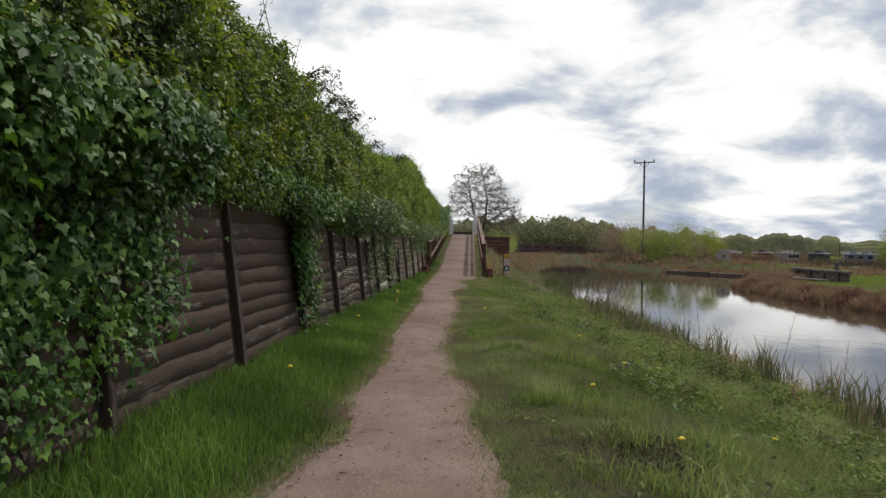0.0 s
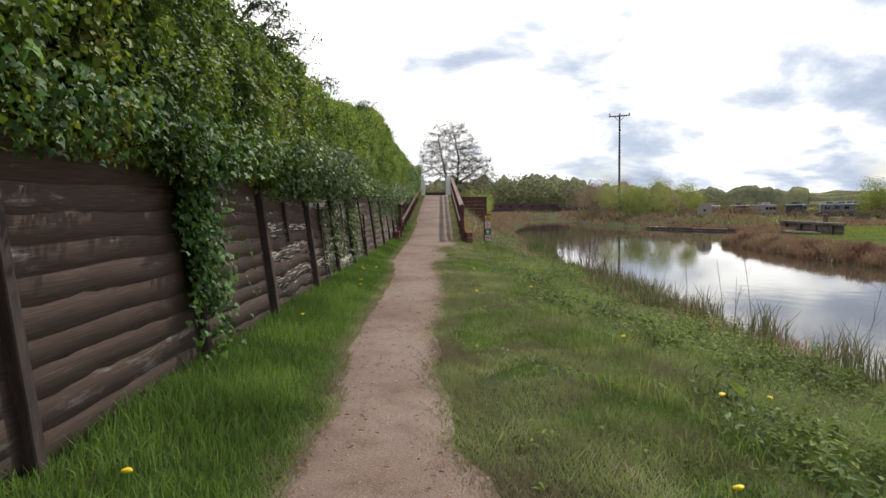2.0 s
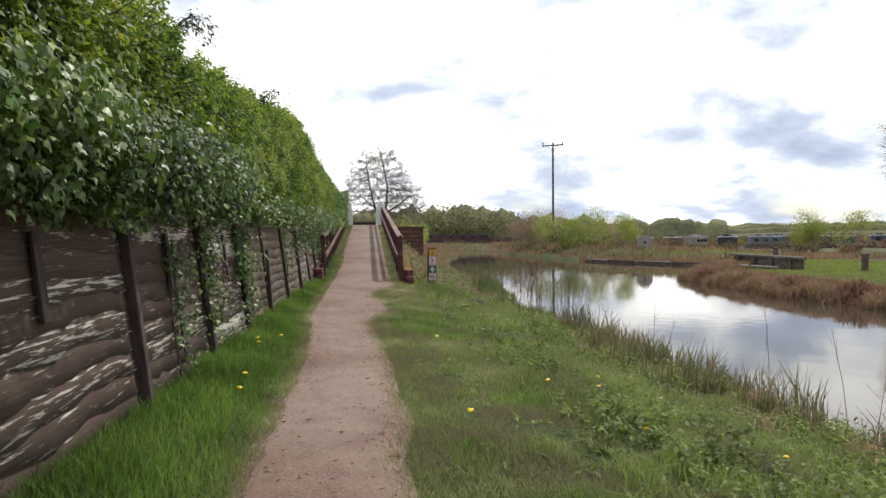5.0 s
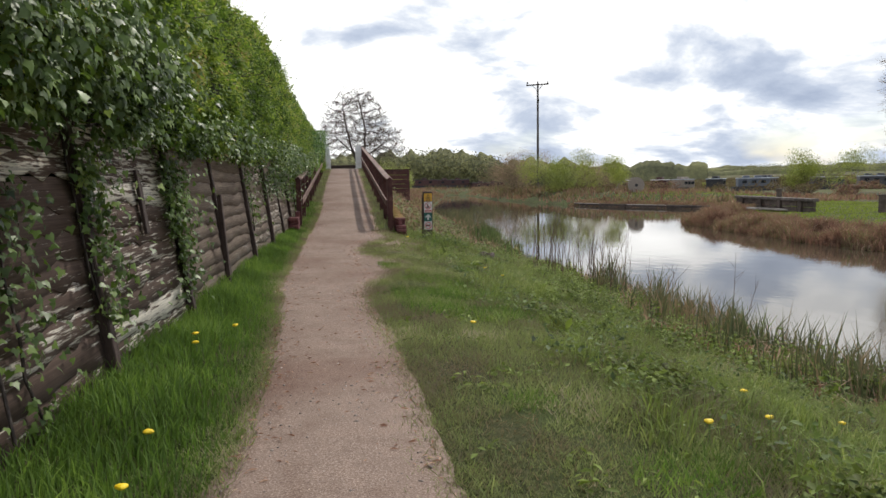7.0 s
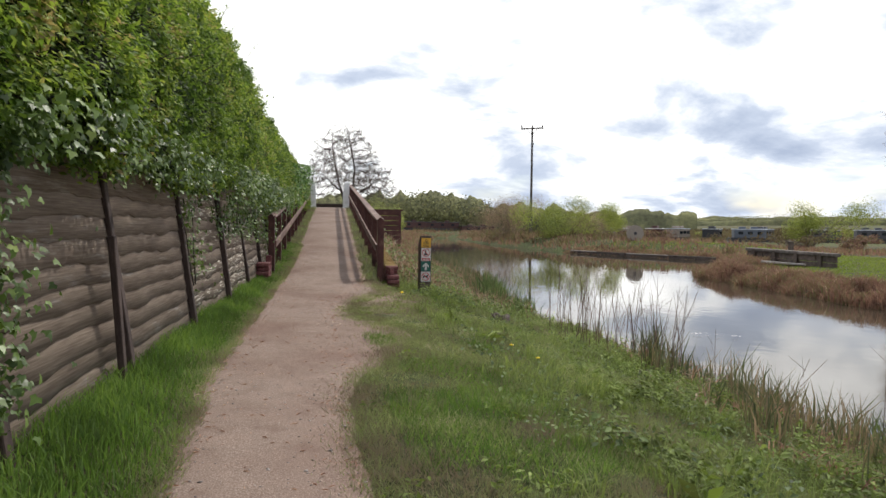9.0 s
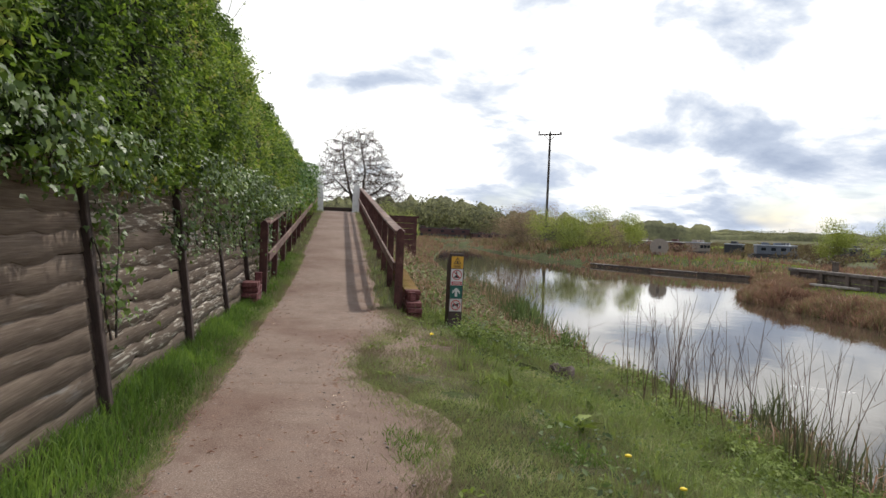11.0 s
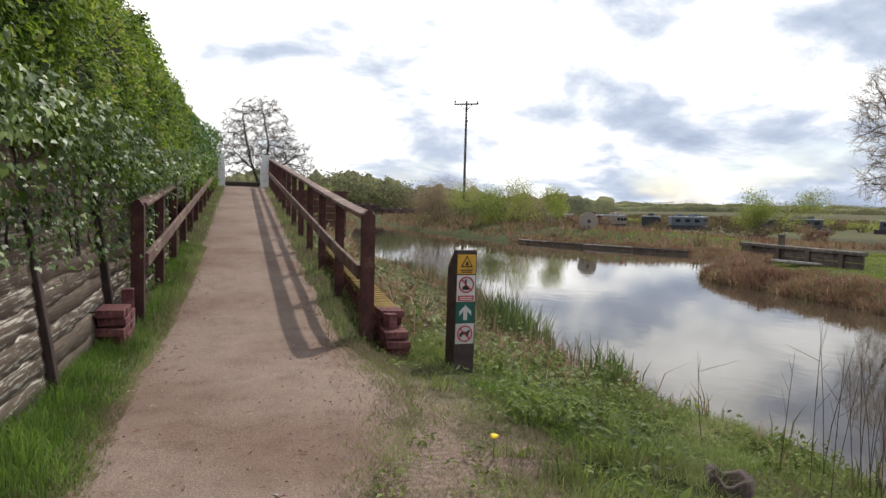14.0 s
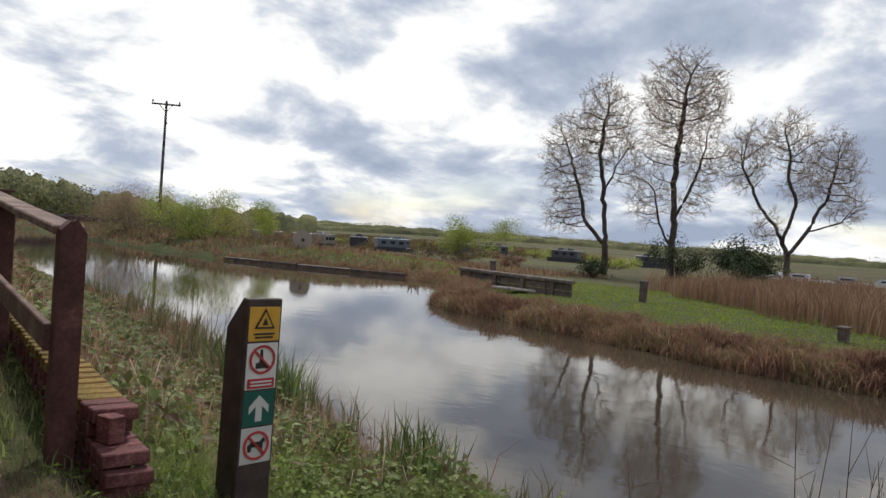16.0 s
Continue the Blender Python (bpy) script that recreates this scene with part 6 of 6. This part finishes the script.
    y = np.repeat(cy, 60) + rng.normal(0, 0.07, len(cx) * 60)
    V, F = blades(on_land(x, y), rng.uniform(0.07, 0.24, len(x)) * np.repeat(big, 60), rng.uniform(0.004, 0.009, len(x)), 0.7, 1.0)
    stuff("tussocks", V, F, M_TUSSOCK, "coarse grass tussocks on the canal bank", "grass")
    # dock plants
    for cx, cy, s in ((1.7, 6.8, 0.28), (1.2, 14.8, 0.2), (1.0, 20.2, 0.26), (1.25, 19.4, 0.3), (1.6, 20.0, 0.28), (1.75, 20.9, 0.25), (2.3, 4.9, 0.26), (1.5, 15.4, 0.2), (2.3, 8.2, 0.24), (1.9, 18.2, 0.26), (2.2, 17.9, 0.22), (1.35, 21.6, 0.2), (1.75, 11.9, 0.2), (2.1, 19.2, 0.24), (1.1, 22.9, 0.17)):
        ob = thing("dock_plant", "dock plant with long pale green leaves", "plant", "dock plants on the bank")
        n = 13
        pts = on_land(np.full(n, cx) + rng.normal(0, 0.03, n), np.full(n, cy) + rng.normal(0, 0.03, n)) + [0, 0, 0.05]
        ang = rng.uniform(0, 6.28, n)
        V, F = leaf_cloud(pts, np.stack([np.cos(ang) * 0.4, np.sin(ang) * 0.4, np.full(n, 1.0)], 1), rng.uniform(0.5, 0.9, n) * s, "oval", 0.36, -0.1)
        part_mesh("leaves", raw("leaves", V, F, M_NETTLE), ob)


def build_reeds():
    # green and dead blades along the near water's edge
    for name, mat, count, h0, h1, label in (("reeds", M_REED, 24000, 0.22, 0.72, "green-brown reeds along the water's edge"), ("dead_reeds", M_DEAD, 17000, 0.1, 0.42, "pale broken dead reed stems at the water")):
        x, y = scatter(count * 3, 2.4, 6.5, 3, 44)
        d = canal_distance(x, y)
        clump = wobble(x, y, 2.3, 3.0 if mat is M_REED else 8.0)
        wide = 0.5 * np.exp(-((y - 15.5) / 3.2) ** 2)
        gone = (y > 22.2) & (y < 27.6)
        keep = (d > -0.35) & (d < (0.8 if mat is M_REED else 1.0) + wide) & (clump + 0.6 * wobble(x, y, 6.0, 12.0) > (0.22 if mat is M_REED else 0.1) + 0.4 * (d > 0.6) - wide) & (rng.random(len(x)) < np.where(gone, 0.22, 0.85))
        x, y, clump = x[keep], y[keep], clump[keep]
        p = on_land(x, y)
        p[:, 2] = np.maximum(p[:, 2], WATER - 0.1)
        hgt = rng.uniform(h0, h1, len(x)) * (0.75 + 0.55 * clump) * np.where((y > 22.2) & (y < 27.6), 0.6, 1)
        bend = 0.35 if mat is M_REED else 1.1
        V, F = blades(p, hgt, rng.uniform(0.008, 0.02, len(x)), 0.28 if mat is M_REED else 0.8, bend)
        stuff(name, V, F, mat, label, "reeds")
    # tall bare stems
    paths = []
    for cx, cy, k in ((3.8, 11.0, 7), (4.0, 12.6, 6), (3.7, 17.0, 7), (3.2, 20.0, 14), (3.4, 20.8, 30), (3.7, 21.5, 24), (3.0, 21.9, 8), (3.6, 19.6, 12), (3.5, 22.1, 26), (3.8, 22.6, 22), (3.3, 22.4, 12), (3.6, 30.5, 14), (3.9, 31.5, 12), (4.0, 33, 12), (5.5, 37, 12), (3.9, 8.2, 5)):
        for _ in range(int(k * 0.5)):
            x, y = cx + rng.normal(0, 0.35), cy + rng.normal(0, 0.45)
            z = max(float(land(x, y)), WATER - 0.2)
            hh = rng.uniform(0.6, 1.35)
            lx, ly = rng.normal(0, 0.12), rng.normal(0, 0.12)
            top = (x + lx * hh, y + ly * hh, z + hh)
            paths.append(([(x, y, z - 0.03), (x + lx * hh * 0.4 + rng.normal(0, 0.015), y + ly * hh * 0.4, z + hh * 0.5), top], (0.0045, 0.0035, 0.0015)))
            for _ in range(3):
                f = rng.uniform(0.45, 0.9)
                s = np.array([x + lx * hh * f, y + ly * hh * f, z + hh * f])
                paths.append(([s, s + np.array([rng.normal(0, 0.08), rng.normal(0, 0.08), rng.uniform(0.1, 0.25)])], (0.002, 0.001)))
    V, F = tubes(paths, 4)
    stuff("tall_stems", V, F, M_STALK, "tall thin dry stems standing over the water", "stems")
    # far-bank fringe
    for name, mat, count, h0, h1, lim, label in (("far_reeds", M_FAR_EDGE, 85000, 0.14, 0.6, 1.7, "red-brown and olive reed fringe on the far bank"), ("far_dead_reeds", M_DEAD, 14000, 0.12, 0.6, 1.2, "pale dead stems on the far bank")):
        x, y = scatter(count * 7, 12.0, 26, 8, 64)
        d = canal_distance(x, y)
        keep = (d > -0.15) & (d < lim + 0.3 * wobble(x, y, 0.9, 2.0))
        x, y = x[keep][:count], y[keep][:count]
        p = on_land(x, y)
        V, F = blades(p, rng.uniform(h0, h1, len(x)) * (0.9 + 0.6 * wobble(x, y, 1.8, 5.0)) * np.where(y > 44, 0.32, 0.85), rng.uniform(0.012, 0.034, len(x)), 0.5, 0.8)
        stuff(name, V, F, mat, label, "reeds")
    x, y = scatter(30000, 19, 50, 12, 42)
    keep = (wobble(x, y, 0.35, 1.0) > -0.75) & (x > 19.6 + 0.6 * wobble(y, y, 0.8, 1.0) + np.maximum(0, y - 28) * 0.72)
    x, y = x[keep], y[keep]
    V, F = blades(on_land(x, y), rng.uniform(0.5, 1.25, len(x)) * (1 + 0.3 * wobble(x, y, 0.9, 3.0)), rng.uniform(0.03, 0.07, len(x)), 0.2, 0.35)
    stuff("reed_bed", V, F, M_TAN, "tall dry tan reed bed", "reeds")
    x, y = scatter(42000, 3, 44, 50, 122)
    d = canal_distance(x, y)
    keep = (d > 0.2) & (d < 16) & (wobble(x, y, 0.3, 7.0) > -0.5)
    x, y = x[keep], y[keep]
    V, F = blades(on_land(x, y), rng.uniform(0.15, 0.5, len(x)), rng.uniform(0.05, 0.1, len(x)), 0.5, 0.6)
    x2, y2 = scatter(70000, 12, 125, 52, 190)
    d = canal_distance(x2, y2)
    keep = (d > 1) & (wobble(x2, y2, 0.11, 2.0) > -0.25) & (x2 < y2 * 0.95 + 5) & ~((y2 < 97) & (x2 > 24) & (x2 < 84))
    x2, y2 = x2[keep], y2[keep]
    V2, F2 = blades(on_land(x2, y2), rng.uniform(0.25, 0.9, len(x2)) * (1 + 0.4 * wobble(x2, y2, 0.4, 4.0)), rng.uniform(0.12, 0.3, len(x2)), 0.5, 0.6, None, True)
    stuff("field_scrub", V2, F2, M_SCRUB, "brown and olive rough growth round the marina", "scrub")
    stuff("rough_grass", V, F, M_FAR_EDGE, "rough straw-coloured grass beyond the canal", "grass")


def build_clumps():
    for cx, cy, hh, n in ((3.3, 25.8, 0.55, 70), (3.5, 26.15, 0.62, 80), (3.5, 29.4, 0.85, 190), (3.35, 28.5, 0.75, 150), (3.75, 30.2, 0.85, 170), (3.6, 29.0, 0.7, 120), (4.3, 15.4, 0.6, 40), (4.25, 17.2, 0.65, 50)):
        ob = thing("iris_clump", "clump of green sword-shaped leaves at the water's edge", "plant", "iris clumps at the water")
        x, y = cx + rng.normal(0, 0.1 + n * 0.0007, n), cy + rng.normal(0, 0.1 + n * 0.0007, n)
        p = on_land(x, y)
        p[:, 2] = np.maximum(p[:, 2], WATER - 0.15)
        V, F = blades(p, rng.uniform(0.5, 1, n) * hh, rng.uniform(0.014, 0.026, n), 0.25, 0.25)
        part_mesh("leaves", raw("leaves", V, F, M_HERB), ob)
    for x, y, r in ((6.2, 24.1, 0.07), (6.45, 23.9, 0.1), (6.75, 23.75, 0.07)):
        ob = thing("floating_blossom", "patch of small white blossom lying on the water", "blossom", "white blossom on the canal")
        n = 40
        p = np.stack([x + rng.normal(0, r, n), y + rng.normal(0, r * 0.6, n), np.full(n, WATER + 0.02) + rng.uniform(0, 0.03, n)], -1)
        V, F = leaf_cloud(p, np.tile([0, 0, 2.0], (n, 1)), rng.uniform(0.008, 0.02, n), "oval", 0.8, 0.0)
        part_mesh("petals", raw("petals", V, F, M_SIGNWHITE), ob, "", "stuff")


def build_stump():
    """A low rotten stump sunk in the bank, with a broken rim."""
    stump = thing("tree_stump", "low dark rotten stump among the bank's herbs", "stump")
    bm = bmesh.new()
    r = np.random.default_rng(5)
    rings, n = [], 16
    rim = 0.03 * np.sin(np.arange(n) * 1.7) + r.normal(0, 0.012, n)
    for rad, z, f in ((0.17, -0.1, 0), (0.15, 0.03, 0), (0.14, 0.16, 1), (0.09, 0.15, 0.6), (0.07, 0.06, 0)):
        rings.append([bm.verts.new((rad * (1 + 0.1 * math.sin(3 * k * 2 * math.pi / n + z * 9)) * math.cos(2 * math.pi * k / n), rad * math.sin(2 * math.pi * k / n), z + f * rim[k])) for k in range(n)])
    for lo, hi in zip(rings[:-1], rings[1:]):
        for k in range(n):
            bm.faces.new((lo[k], lo[(k + 1) % n], hi[(k + 1) % n], hi[k]))
    bm.faces.new(rings[-1])
    part("trunk", bm, M_POST, stump, "", True)
    stump.location = (2.0, 22.1, float(land(2.0, 22.1)) - 0.04)
    # dark mats of last year's dead growth
    for cx, cy, wide in ((1.0, 3.6, 0.2), (1.65, 8.5, 0.3), (2.2, 10.6, 0.25), (2.4, 13.4, 0.25)):
        mat = thing("dead_growth", "dark matted clump of dead herbs on the bank", "dead plants", "dead clumps on the bank")
        k = int(2600 * wide)
        x, y = cx + rng.normal(0, wide * 0.6, k), cy + rng.normal(0, wide, k)
        V, F = blades(on_land(x, y), rng.uniform(0.03, 0.13, k), rng.uniform(0.005, 0.011, k), 1.1, 1.0)
        part_mesh("stalk_growth", raw("stalk_growth", V, F, M_DEADMAT), mat, "", "stuff")


def build_dandelions():
    flower = None
    spots = [(1.3, 10.77), (-1.46, 13.83), (-1.42, 13.6), (-1.3, 12.1), (-1.25, 11.6), (1.05, 12.2), (1.6, 12.6), (1.75, 13.1), (2.3, 13.0)]
    for _ in range(15):
        if rng.random() < 0.4:
            spots.append((rng.uniform(-1.6, -1.15), rng.uniform(4, 20)))
        else:
            spots.append((rng.uniform(0.2, 2.4), rng.uniform(3.5, 23.5)))
    for x, y in spots:
        m = pose(x, y, float(land(x, y)), rng.normal(0, 6), rng.normal(0, 6), rng.uniform(0, 360)) @ Matrix.Scale(1, 4)
        if flower is None:
            flower = thing("dandelion", "yellow dandelion flower in the grass", "flower", "dandelions in the grass")
            V, F = tubes([([(0, 0, -0.01), (0.004, 0, 0.06), (0.002, 0.003, 0.115)], (0.003, 0.003, 0.003))], 5)
            part_mesh("stem", raw("stem", V, F, M_STEM), flower)
            bm = bmesh.new()
            bmesh.ops.create_uvsphere(bm, u_segments=12, v_segments=6, radius=0.021)
            for v in bm.verts:
                k = 1 + 0.14 * math.sin(9 * math.atan2(v.co.y, v.co.x))
                v.co = Vector((v.co.x * k, v.co.y * k, v.co.z * 0.45 + 0.118))
            part("flower_head", bm, M_PETAL, flower, "round yellow head")
            flower.matrix_basis = m
        else:
            copy_thing(flower, m)


build_grass()
build_pebbles()
build_herbs()
build_reeds()
build_clumps()
build_stump()
build_dandelions()
